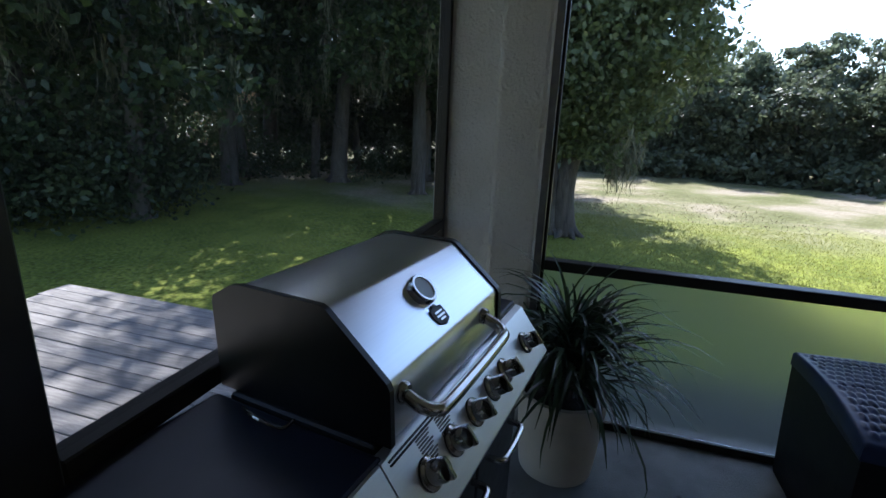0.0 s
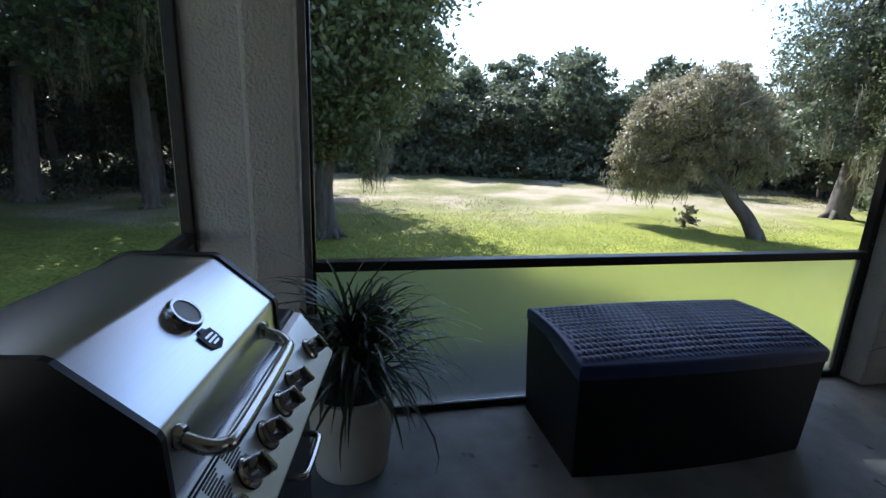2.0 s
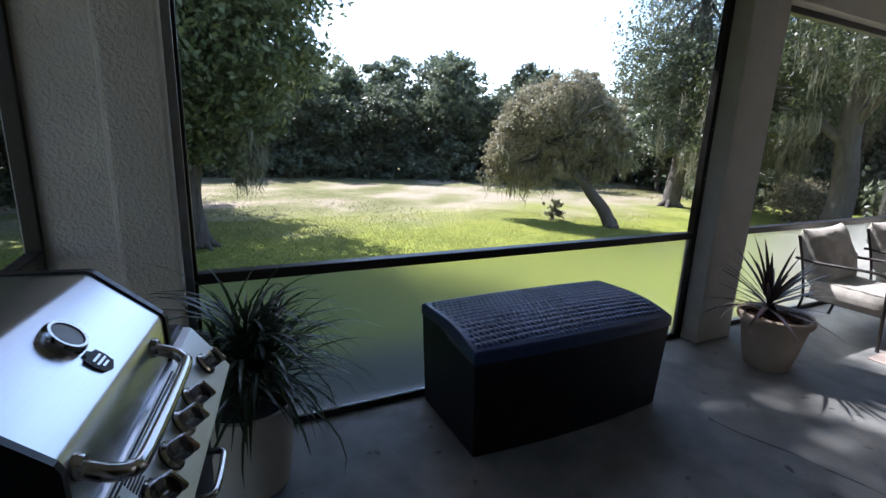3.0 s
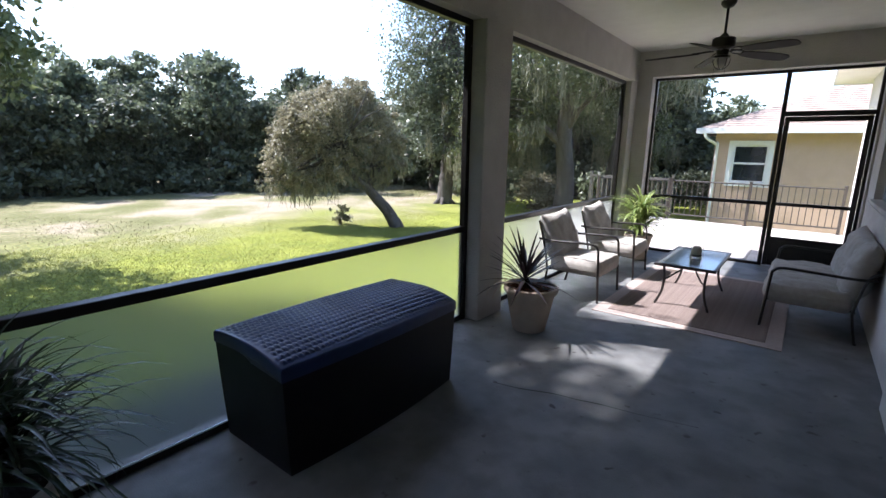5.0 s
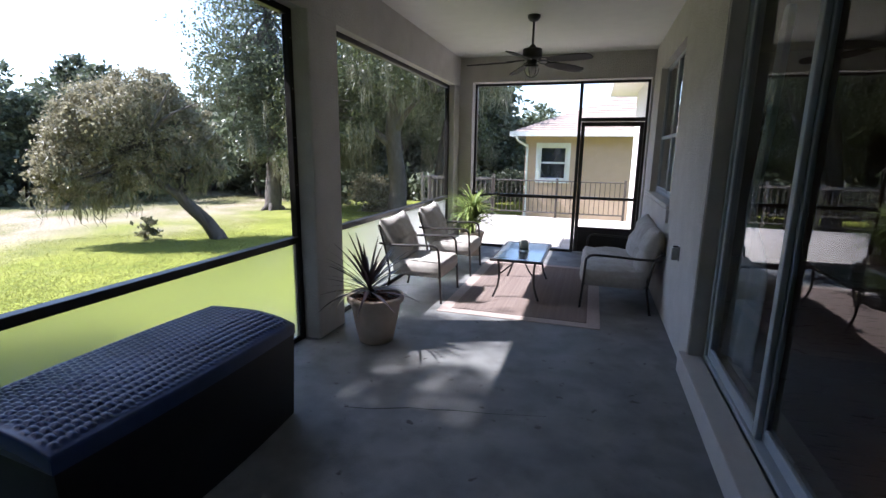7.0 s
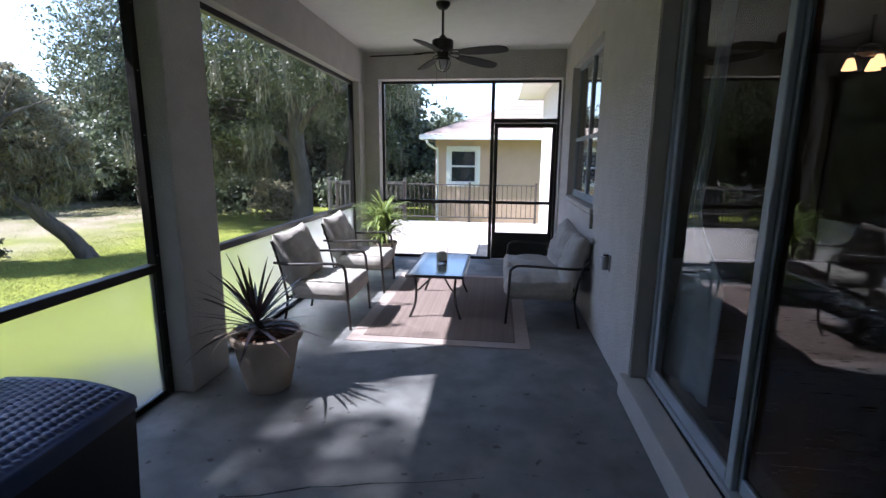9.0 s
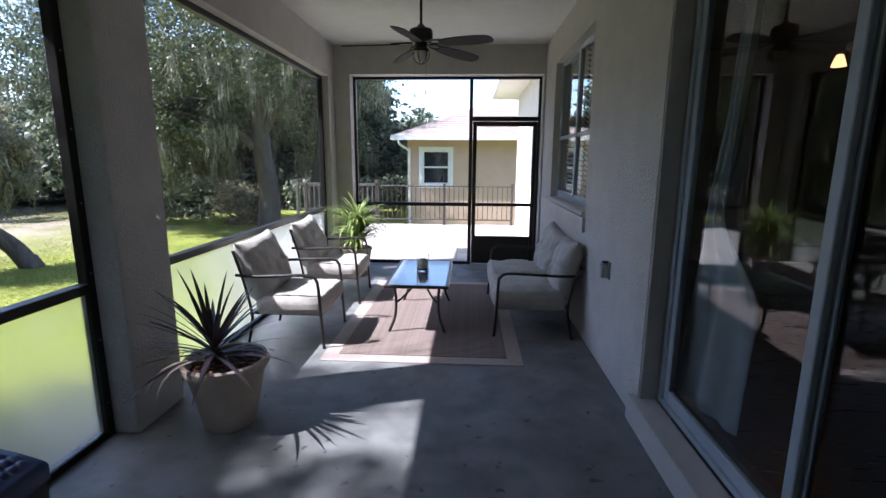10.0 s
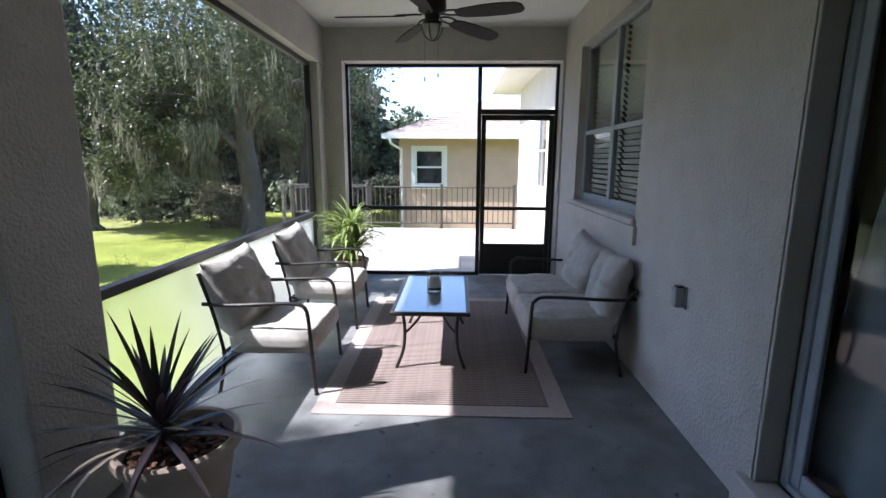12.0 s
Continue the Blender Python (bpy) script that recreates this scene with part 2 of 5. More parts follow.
def curve_pts(pts, steps=6):
    """Catmull-Rom points through the given ones."""
    p = [Vector(q) for q in pts]
    p = [p[0] * 2 - p[1]] + p + [p[-1] * 2 - p[-2]]
    out = []
    for i in range(1, len(p) - 2):
        for s in range(steps):
            t = s / steps
            out.append(0.5 * (2 * p[i] + (p[i + 1] - p[i - 1]) * t + (2 * p[i - 1] - 5 * p[i] + 4 * p[i + 1] - p[i + 2]) * t * t + (3 * p[i] - p[i - 1] - 3 * p[i + 1] + p[i + 2]) * t ** 3))
    return out + [p[-2]]


def lathe(bm, prof, n=32, at=(0, 0, 0)):
    rings = []
    for r, z in prof:
        rings.append([bm.verts.new((at[0] + r * math.cos(2 * math.pi * k / n), at[1] + r * math.sin(2 * math.pi * k / n), at[2] + z)) for k in range(n)])
    for a, b in zip(rings, rings[1:]):
        for k in range(n):
            bm.faces.new((a[k], a[(k + 1) % n], b[(k + 1) % n], b[k]))
    bm.faces.new(rings[0][::-1])
    bm.faces.new(rings[-1])


def extrude_profile(bm, prof, y0, y1, axis="y"):
    """A closed outline of (a, z) points drawn out from y0 to y1 along an axis."""
    def P(a, z, y):
        return (a, y, z) if axis == "y" else (y, a, z)
    A = [bm.verts.new(P(a, z, y0)) for a, z in prof]
    B = [bm.verts.new(P(a, z, y1)) for a, z in prof]
    n = len(prof)
    for k in range(n):
        bm.faces.new((A[k], A[(k + 1) % n], B[(k + 1) % n], B[k]))
    bm.faces.new(A[::-1])
    bm.faces.new(B)


def mesh_of(bm, name, mat, smooth=None):
    bmesh.ops.recalc_face_normals(bm, faces=bm.faces)
    me = bpy.data.meshes.new(name)
    bm.to_mesh(me)
    bm.free()
    me.materials.append(mat)
    if smooth:
        me.shade_smooth()
        me.set_sharp_from_angle(angle=radians(smooth))
    return me


def part(name, bm, mat, parent=None, label="", smooth=None, m=None):
    ob = new(name, mesh_of(bm, name, mat, smooth))
    if parent is not None:
        ob.parent = parent
    if m is not None:
        ob.matrix_basis = m
    return tagged(ob, label=label)


def thing(name, label, category, at=(0, 0, 0), rz=0, group=""):
    e = new(name)
    e.empty_display_size = 0.1
    e.matrix_basis = pose(*at, 0, 0, rz)
    return tagged(e, label, category, group)


def bar(name, parent, mat, x0, x1, y0, y1, z0, z1, w=0.004, label=""):
    b = bmesh.new()
    box(b, x0, x1, y0, y1, z0, z1)
    bev(b, w, 1)
    return part(name, b, mat, parent, label)


def solid(name, mat, boxes, label, category="wall", bevel_w=0.0):
    b = bmesh.new()
    for q in boxes:
        box(b, *q)
    if bevel_w:
        bev(b, bevel_w, 2)
    return tagged(part(name, b, mat), label, category, kind="structure")


# ---- the porch: floor, ceiling, walls ----
XW, YF, YN, ZC = 2.96, -0.22, -8.21, 3.0
solid("floor", M_concrete, [(-0.12, 3.2, -8.62, 0.13, -0.22, 0.0)], "stained grey concrete porch floor slab", "floor")
solid("ceiling", M_ceiling, [(-0.3, 3.4, -8.7, 0.2, ZC, ZC + 0.12)], "off-white painted flat porch ceiling", "ceiling")
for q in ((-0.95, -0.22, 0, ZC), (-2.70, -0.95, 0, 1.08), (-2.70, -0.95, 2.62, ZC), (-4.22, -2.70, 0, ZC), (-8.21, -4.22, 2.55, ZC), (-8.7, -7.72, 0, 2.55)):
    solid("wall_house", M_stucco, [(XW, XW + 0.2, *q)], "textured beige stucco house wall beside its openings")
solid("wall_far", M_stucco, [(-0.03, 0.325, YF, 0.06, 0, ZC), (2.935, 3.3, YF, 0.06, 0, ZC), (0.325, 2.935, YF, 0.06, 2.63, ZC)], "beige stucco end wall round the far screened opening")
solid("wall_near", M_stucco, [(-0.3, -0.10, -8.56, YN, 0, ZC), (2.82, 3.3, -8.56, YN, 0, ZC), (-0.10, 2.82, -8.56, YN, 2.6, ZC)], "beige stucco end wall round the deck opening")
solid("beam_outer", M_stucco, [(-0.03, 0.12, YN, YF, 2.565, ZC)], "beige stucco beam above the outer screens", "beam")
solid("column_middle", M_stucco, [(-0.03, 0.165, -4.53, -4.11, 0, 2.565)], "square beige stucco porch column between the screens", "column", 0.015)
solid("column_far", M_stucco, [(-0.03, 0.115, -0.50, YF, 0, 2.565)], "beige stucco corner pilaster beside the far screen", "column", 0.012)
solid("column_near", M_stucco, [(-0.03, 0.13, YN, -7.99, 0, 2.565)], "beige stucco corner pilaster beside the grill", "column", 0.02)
solid("curb", M_trim, [(XW - 0.045, XW + 0.1, -7.72, -4.16, 0, 0.155)], "raised painted curb under the sliding glass door", "curb", 0.008)
solid("window_ledge", M_stucco, [(XW - 0.03, XW - 0.001, -2.76, -0.70, 0.90, 1.03)], "stucco band below the window sill", "trim", 0.006)


# ---- screens ----
def screen_frame(name, y0, y1, z1, rail, label, mesh_mat):
    e = tagged(thing(name, label, "screen"), kind="structure")
    x0, x1 = -0.028, 0.028
    bar("post", e, M_bronze, x0, x1, y0, y0 + 0.05, 0, z1)
    bar("post", e, M_bronze, x0, x1, y1 - 0.05, y1, 0, z1)
    bar("top_rail", e, M_bronze, x0, x1, y0 + 0.05, y1 - 0.05, z1 - 0.05, z1)
    bar("bottom_rail", e, M_bronze, x0, x1 - 0.006, y0 + 0.05, y1 - 0.05, 0, 0.042)
    bar("middle_rail", e, M_bronze, x0, x1 + 0.012, y0 + 0.05, y1 - 0.05, rail - 0.05, rail)
    b = bmesh.new()
    box(b, -0.003, 0.003, y0 + 0.05, y1 - 0.05, 0.042, rail - 0.05)
    p = part("frosted_panel", b, M_frost, e, "frosted translucent acrylic kick panel")
    b = bmesh.new()
    vs = [b.verts.new(q) for q in ((0, y0 + 0.05, rail), (0, y1 - 0.05, rail), (0, y1 - 0.05, z1 - 0.05), (0, y0 + 0.05, z1 - 0.05))]
    b.faces.new(vs)
    part("mesh_screen", b, mesh_mat, e, "fine grey insect mesh")
    # spline screws along the uprights
    for y in (y0 + 0.025, y1 - 0.025):
        for k in range(7):
            b = bmesh.new()
            lathe(b, [(0.005, 0), (0.005, 0.002), (0.003, 0.004)], 8)
            part("screw", b, M_silver, e, m=pose(x1, y, 0.2 + k * 0.36, 0, 90, 0))
    return e


screen_frame("window_1", -7.99, -4.53, 2.565, 0.872, "dark bronze framed porch screen above a frosted panel", M_screen)
screen_frame("window_2", -4.11, -0.50, 2.565, 0.872, "dark bronze framed dusty porch screen above a frosted panel", M_screen_old)
solid("channel_near", M_silver, [(0.03, 0.055, -8.0, -7.955, 0, 2.58)], "bare aluminium screen channel on the corner pilaster", "trim", 0.003)


def end_screen(name, y, x0, x1, xm0, xm1, z1, zr, label):
    """Screen with a door beside the mullion; the door stands closed."""
    e = tagged(thing(name, label, "screen"), kind="structure")
    y0, y1 = y - 0.028, y + 0.028
    bar("post", e, M_bronze, x0, x0 + 0.035, y0, y1, 0, z1)
    bar("post", e, M_bronze, x1 - 0.035, x1, y0, y1, 0, z1)
    bar("mullion", e, M_bronze, xm0, xm1, y0, y1, 0, z1 - 0.035)
    bar("top_rail", e, M_bronze, x0 + 0.035, x1 - 0.035, y0, y1, z1 - 0.035, z1)
    bar("transom", e, M_bronze, xm1, x1 - 0.035, y0, y1, 2.04, 2.10)
    bar("bottom_rail", e, M_bronze, x0 + 0.035, xm0, y0, y1, 0, 0.04)
    bar("middle_rail", e, M_bronze, x0 + 0.035, xm0, y0, y1, zr - 0.05, zr)
    for a, c, d, f in ((x0 + 0.035, xm0, 0.04, z1 - 0.035), (xm1, x1 - 0.035, 2.10, z1 - 0.035)):
        b = bmesh.new()
        b.faces.new([b.verts.new(q) for q in ((a, y, d), (c, y, d), (c, y, f), (a, y, f))])
        part("mesh_screen", b, M_screen, e, "fine grey insect mesh")
    d = tagged(thing(name.replace("window", "door"), "dark bronze screen door with a solid kick plate, closed", "door"), kind="structure")
    a, c = xm1 + 0.004, x1 - 0.039
    bar("stile", d, M_bronze, a, a + 0.055, y0, y1, 0.015, 2.035)
    bar("stile", d, M_bronze, c - 0.055, c, y0, y1, 0.015, 2.035)
    bar("door_rail", d, M_bronze, a + 0.055, c - 0.055, y0, y1, 1.97, 2.035)
    bar("door_rail", d, M_bronze, a + 0.055, c - 0.055, y0, y1, zr - 0.045, zr)
    bar("kick_plate", d, M_bronze, a + 0.055, c - 0.055, y - 0.015, y + 0.015, 0.015, 0.42)
    b = bmesh.new()
    b.faces.new([b.verts.new(q) for q in ((a + 0.05, y, 0.42), (c - 0.05, y, 0.42), (c - 0.05, y, 1.97), (a + 0.05, y, 1.97))])
    part("mesh_screen", b, M_screen, d, "fine grey insect mesh")
    b = bmesh.new()
    tube(b, [(a + 0.03, y - 0.03, 1.05), (a + 0.03, y - 0.06, 1.05), (a + 0.03, y - 0.06, 1.17), (a + 0.03, y - 0.03, 1.17)], 0.007)
    part("door_handle", b, M_bronze, d)
    return e


end_screen("window_3", 0.0, 0.325, 2.935, 1.95, 2.0, 2.63, 0.90, "dark bronze framed screen at the patio end")
end_screen("window_4", -8.52, -0.10, 2.82, 1.872, 1.98, 2.6, 0.995, "dark bronze framed screen at the deck end")

# ---- ground outside ----
GZ = -1.27
b = bmesh.new()
rnd = random.Random(4)
NX, NY = 90, 90
def gx(i, n, lo, hi):
    t = 2 * i / n - 1
    return (lo + hi) / 2 + (hi - lo) / 2 * (0.12 * t + 0.88 * t ** 3)
grid = []
for i in range(NX + 1):
    row = []
    for j in range(NY + 1):
        x, y = -6 + gx(i, NX, -900, 900), gx(j, NY, -900, 900)
        far = min(1, math.hypot(x, y) / 30)
        z = GZ + 0.13 * far * noise.noise((x * 0.07, y * 0.07, 0)) + 0.03 * noise.noise((x * 0.5, y * 0.5, 3))
        row.append(b.verts.new((x, y, z)))
    grid.append(row)
for i in range(NX):
    for j in range(NY):
        b.faces.new((grid[i][j], grid[i + 1][j], grid[i + 1][j + 1], grid[i][j + 1]))
tagged(part("ground", b, M_lawn, smooth=60), "mown green lawn running into a dry meadow", "lawn", kind="structure")

# slab footing under the porch and the house floor
solid("footing", M_stucco, [(-0.1, 3.2, -8.6, 0.1, GZ - 0.3, -0.22)], "stucco footing below the porch slab", "footing")

b = bmesh.new()
line = [(0.9, -5.40), (1.05, -5.37), (1.26, -5.285), (1.40, -5.262), (1.54, -5.222), (1.75, -5.19), (2.07, -5.112)]
for k, ((xa, ya), (xb, yb)) in enumerate(zip(line, line[1:])):
    w = (0.004, 0.006, 0.003, 0.005, 0.003, 0.002)[k]
    b.faces.new([b.verts.new(q) for q in ((xa, ya - w, 0.0012), (xb, yb - w, 0.0012), (xb, yb + w, 0.0012), (xa, ya + w, 0.0012))])
tagged(part("floor_crack", b, M_shade_bed_crack), "thin dark crack in the concrete porch floor", "crack", kind="structure")
# added dark strip: tree shade on the grass, blurred by the frosted panels
solid("lawn_shade_strip", M_shade_bed_crack, [(-3.2, -0.11, -8.7, -1.5, GZ - 0.1, GZ + 0.06)], "added dark strip standing in for tree shade along the porch footing", "bed")

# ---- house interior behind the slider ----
solid("room_floor", M_roomfloor, [(XW + 0.27, 8.0, -9.5, -0.2, 0.0, 0.15)], "polished wood floor of the room, darkened for the dim interior", "floor")
solid("room_walls", M_room, [(8.0, 8.15, -9.5, -0.2, 0, 2.9), (3.07, 8.0, -9.65, -9.5, 0, 2.9), (3.3, 8.0, -0.2, -0.05, 0, 2.9)], "living room walls with the indoor dimness in their brown colour")
solid("room_ceiling", M_room, [(XW + 0.2, 8.15, -9.65, -0.05, 2.9, 3.0)], "living room ceiling with the indoor dimness in its colour", "ceiling")
solid("roof_cover", M_trim, [(-0.9, 9.0, -9.6, 0.65, 3.13, 3.3)], "flat roof cover above the porch and the room", "roof")


# ---- materials of the things ----
M_steel = material("brushed_stainless", (0.76, 0.76, 0.77), (0.73, 0.73, 0.74), 0.31, 1.0, scale=14, stretch=(0.4, 14, 14), rough_var=0.025)
M_chrome = material("polished_steel", (0.55, 0.53, 0.50), (0.48, 0.46, 0.44), 0.18, 1.0, scale=12)
M_blackcast = material("black_enamel", (0.012, 0.012, 0.013), (0.008, 0.008, 0.009), 0.38, scale=30)
M_navy = material("navy_black_side_shelf", (0.012, 0.016, 0.035), (0.009, 0.012, 0.026), 0.35, scale=25)
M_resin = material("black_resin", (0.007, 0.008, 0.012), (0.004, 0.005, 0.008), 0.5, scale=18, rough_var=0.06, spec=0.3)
# blue of the reflected sky is mixed into the lid's base colour
M_resin_lid = material("sky_tinted_resin", (0.017, 0.034, 0.105), (0.012, 0.024, 0.075), 0.34, scale=18, rough_var=0.06)
M_cushion = material("grey_beige_canvas", (0.439, 0.409, 0.366), (0.378, 0.348, 0.311), 0.92, scale=22, bump=0.25, bump_scale=220, stain=(0.27, 0.25, 0.22), stain_scale=4, stain_amt=0.35)
M_frame = material("dark_powder_coated_steel", (0.030, 0.025, 0.022), (0.022, 0.018, 0.016), 0.38, 0.2, scale=25)
M_rug = material("tan_woven_rug", (0.30, 0.235, 0.205), (0.24, 0.185, 0.16), 0.95, scale=30, bump=0.5, bump_scale=160)
M_rug_dark = material("brown_rug_weft", (0.11, 0.08, 0.07), (0.08, 0.058, 0.05), 0.95, scale=30)
M_rug_edge = material("pale_rug_border", (0.40, 0.33, 0.295), (0.34, 0.28, 0.25), 0.95, scale=30, bump=0.5, bump_scale=160)
M_pot_white = material("pale_glazed_ceramic", (0.50, 0.46, 0.39), (0.42, 0.385, 0.33), 0.45, scale=6, bump=0.1, bump_scale=20, stain=(0.3, 0.27, 0.23), stain_amt=0.4)
M_pot_clay = material("weathered_clay", (0.46, 0.37, 0.29), (0.38, 0.30, 0.24), 0.8, scale=5, bump=0.25, bump_scale=40, stain=(0.55, 0.48, 0.40), stain_amt=0.5, stain_scale=3)
M_soil = material("potting_soil", (0.03, 0.022, 0.016), (0.018, 0.013, 0.01), 0.95, scale=40, bump=1.0, bump_scale=60)
M_mulch = material("red_bark_mulch", (0.26, 0.12, 0.07), (0.13, 0.06, 0.035), 0.9, scale=20, vary=0.4, island=True)
M_leaf_dark = leafy("dark_strap_leaves", (0.018, 0.034, 0.015), (0.05, 0.085, 0.036), 0.25, 0.1, 0.3)
M_leaf_purple = leafy("purple_black_leaves", (0.016, 0.012, 0.014), (0.035, 0.024, 0.028), 0.1, 0.1, 0.3)
M_leaf_dry = leafy("withered_leaf", (0.4, 0.33, 0.24), (0.5, 0.42, 0.32), 0.2, 0.05)
M_leaf_light = leafy("variegated_leaves", (0.12, 0.19, 0.04), (0.36, 0.42, 0.14), 0.35, 0.1)
M_tableglass = material("tinted_table_glass", (0.30, 0.33, 0.36), (0.27, 0.30, 0.33), 0.12, 0.55, scale=3, rough_var=0.03, spec=0.9)
M_lampglass = material("seeded_lamp_glass", (0.55, 0.53, 0.48), (0.5, 0.48, 0.44), 0.25, scale=12)
M_jar = glass("clear_jar_glass", 0.02, 1.45)
M_candle = material("sage_candle_wax", (0.62, 0.62, 0.50), (0.55, 0.55, 0.44), 0.6, scale=10)
M_pebble = material("dark_pebbles", (0.03, 0.03, 0.025), (0.02, 0.02, 0.018), 0.5, scale=40, bump=0.8, bump_scale=50)
M_slat = material("blind_slat", (0.80, 0.78, 0.73), (0.74, 0.72, 0.68), 0.5, scale=8)
# white cloth, dimmed in colour for its place in the dark room
M_cloth = material("shade_dimmed_cotton_sheet", (0.30, 0.335, 0.355), (0.25, 0.285, 0.305), 0.9, scale=5, bump=0.2, bump_scale=90)
M_plastic = material("grey_plastic_cover", (0.30, 0.31, 0.32), (0.26, 0.27, 0.28), 0.3, scale=14)
M_blade = material("dark_wood_blade", (0.028, 0.022, 0.018), (0.018, 0.014, 0.012), 0.75, scale=10, stretch=(1, 8, 1), spec=0.25)
M_ink = material("printed_grey", (0.10, 0.10, 0.10), (0.09, 0.09, 0.09), 0.6)
M_dial = material("dial_face", (0.45, 0.46, 0.44), (0.40, 0.41, 0.39), 0.4, scale=20)


def rounded(bm, x0, x1, y0, y1, z0, z1, w=0.01, seg=2):
    t = bmesh.new()
    box(t, x0, x1, y0, y1, z0, z1)
    bev(t, w, seg)
    me = bpy.data.meshes.new("tmp")
    t.to_mesh(me)
    t.free()
    bm.from_mesh(me)
    bpy.data.meshes.remove(me)


# ---- gas grill ----
def build_grill():
    Z, W = 1.068, 0.53
    e = thing("gas_grill", "stainless steel gas grill with black end caps and closed lid", "grill", (1.622, -8.073, 0), 171.0)
    lid = [(-0.004, -0.105), (0, 0), (0.006, 0.012), (0.128, 0.114), (0.14, 0.119), (0.325, 0.118), (0.352, 0.113), (0.400, 0.085), (0.403, 0.07), (0.398, -0.105)]
    b = bmesh.new()
    extrude_profile(b, [(y, Z + z) for y, z in lid], 0.0, W, "x")
    L = part("lid", b, M_steel, e, "brushed stainless lid", smooth=25)
    cy, cz = 0.19, 0.0
    for x0, x1 in ((-0.012, 0.001), (W - 0.001, W + 0.02)):
        b = bmesh.new()
        extrude_profile(b, [(cy + (y - cy) * 1.035, Z + cz + (z - cz) * 1.05) for y, z in lid], x0, x1, "x")
        bev(b, 0.006, 2)
        part("end_cap", b, M_blackcast, L, "black cast end cap")
    # handle on two posts
    b = bmesh.new()
    h = [(0.035, -0.012, Z - 0.03), (0.035, -0.042, Z - 0.041), (0.050, -0.062, Z - 0.050), (0.09, -0.072, Z - 0.053), (0.37, -0.072, Z - 0.053), (0.410, -0.062, Z - 0.050), (0.425, -0.042, Z - 0.041), (0.425, -0.012, Z - 0.03)]
    tube(b, curve_pts(h, 5), 0.0135, 12)
    H = part("handle", b, M_chrome, L, "curved tubular steel handle", smooth=60)
    for x in (0.035, 0.425):
        b = bmesh.new()
        lathe(b, [(0.021, 0), (0.021, 0.008), (0.017, 0.014)], 16)
        part("collar", b, M_chrome, H, m=pose(x, -0.001, Z - 0.026, 90, 0, 0), smooth=40)
    # thermometer and badge on the sloping front
    tilt = math.degrees(math.atan2(0.114, 0.128))
    b = bmesh.new()
    lathe(b, [(0.036, 0), (0.037, 0.014), (0.033, 0.022), (0.028, 0.022), (0.028, 0.018)], 28)
    T = part("thermometer", b, M_chrome, L, "round lid thermometer", m=pose(0.248, 0.084, Z + 0.0745, tilt, 0, 0), smooth=35)
    b = bmesh.new()
    lathe(b, [(0.0275, 0.0185), (0.0275, 0.0195)], 24)
    part("dial", b, M_dial, T)
    b = bmesh.new()
    hexa = [(-0.026, 0.0), (-0.024, 0.017), (-0.010, 0.019), (-0.006, 0.026), (0.006, 0.026), (0.010, 0.019), (0.024, 0.017), (0.026, 0.0), (0.022, -0.018), (0, -0.026), (-0.022, -0.018)]
    A = [b.verts.new((x, y, 0)) for x, y in hexa]
    f = b.faces.new(A)
    r = bmesh.ops.extrude_face_region(b, geom=[f])
    bmesh.ops.translate(b, vec=(0, 0, 0.006), verts=[v for v in r["geom"] if isinstance(v, bmesh.types.BMVert)])
    B = part("badge", b, M_ink, L, "dark shield-shaped badge", m=pose(0.247, 0.034, Z + 0.033, tilt, 0, 0))
    for k, (x, y, w) in enumerate(((0, 0.006, 0.030), (0, -0.003, 0.034), (0, -0.011, 0.022))):
        b = bmesh.new()
        box(b, x - w / 2, x + w / 2, y - 0.0022, y + 0.0022, 0.006, 0.0075)
        part("badge_bar", b, M_chrome, B)
    # firebox under the lid
    b = bmesh.new()
    rounded(b, -0.03, W + 0.025, 0.012, 0.365, Z - 0.33, Z - 0.108, 0.01)
    part("firebox", b, M_blackcast, e)
    # sloping control panel, with a seam at the left shelf
    pr = [(0.008, Z - 0.113), (-0.012, Z - 0.117), (-0.105, Z - 0.243), (-0.10, Z - 0.262), (0.008, Z - 0.262)]
    b = bmesh.new()
    extrude_profile(b, pr, -0.046, 0.755, "x")
    bev(b, 0.004, 2)
    P = part("control_panel", b, M_steel, e, "stainless sloping control panel", smooth=30)
    b = bmesh.new()
    extrude_profile(b, pr, -0.46, -0.050, "x")
    bev(b, 0.004, 2)
    part("shelf_front", b, M_steel, e, smooth=30)
    ta = math.degrees(math.atan2(0.126, 0.093))
    for i, u in enumerate((0.044, 0.149, 0.258, 0.369, 0.464, 0.648)):
        b = bmesh.new()
        lathe(b, [(0.031, 0), (0.031, 0.006), (0.026, 0.010), (0.024, 0.010), (0.0225, 0.034), (0.020, 0.038)], 24)
        K = part("knob", b, M_chrome, P, "polished burner knob", m=pose(u, -0.060, Z - 0.182, ta, 0, 0), smooth=35)
        b = bmesh.new()
        rounded(b, -0.0055, 0.0055, -0.022, 0.022, 0.034, 0.050, 0.002, 1)
        part("grip", b, M_chrome, K)
        b = bmesh.new()
        lathe(b, [(0.0325, 0.0005), (0.0325, 0.002)], 24)
        part("bezel", b, M_blackcast, K)
    # printed notes as plain bars
    b = bmesh.new()
    for c, n in ((0.075, 9), (0.15, 8)):
        for k in range(n):
            w = 0.05 - 0.012 * ((k * 7) % 3) / 2
            s = 0.02 + k * 0.0062
            y, z = -0.012 - 0.093 * s / 0.157, Z - 0.117 - 0.126 * s / 0.157
            box(b, c - 0.025, c - 0.025 + w, y - 0.002, y + 0.001, z - 0.0012, z + 0.0012)
    part("printed_notes", b, M_ink, P, "rows of fine printed text")
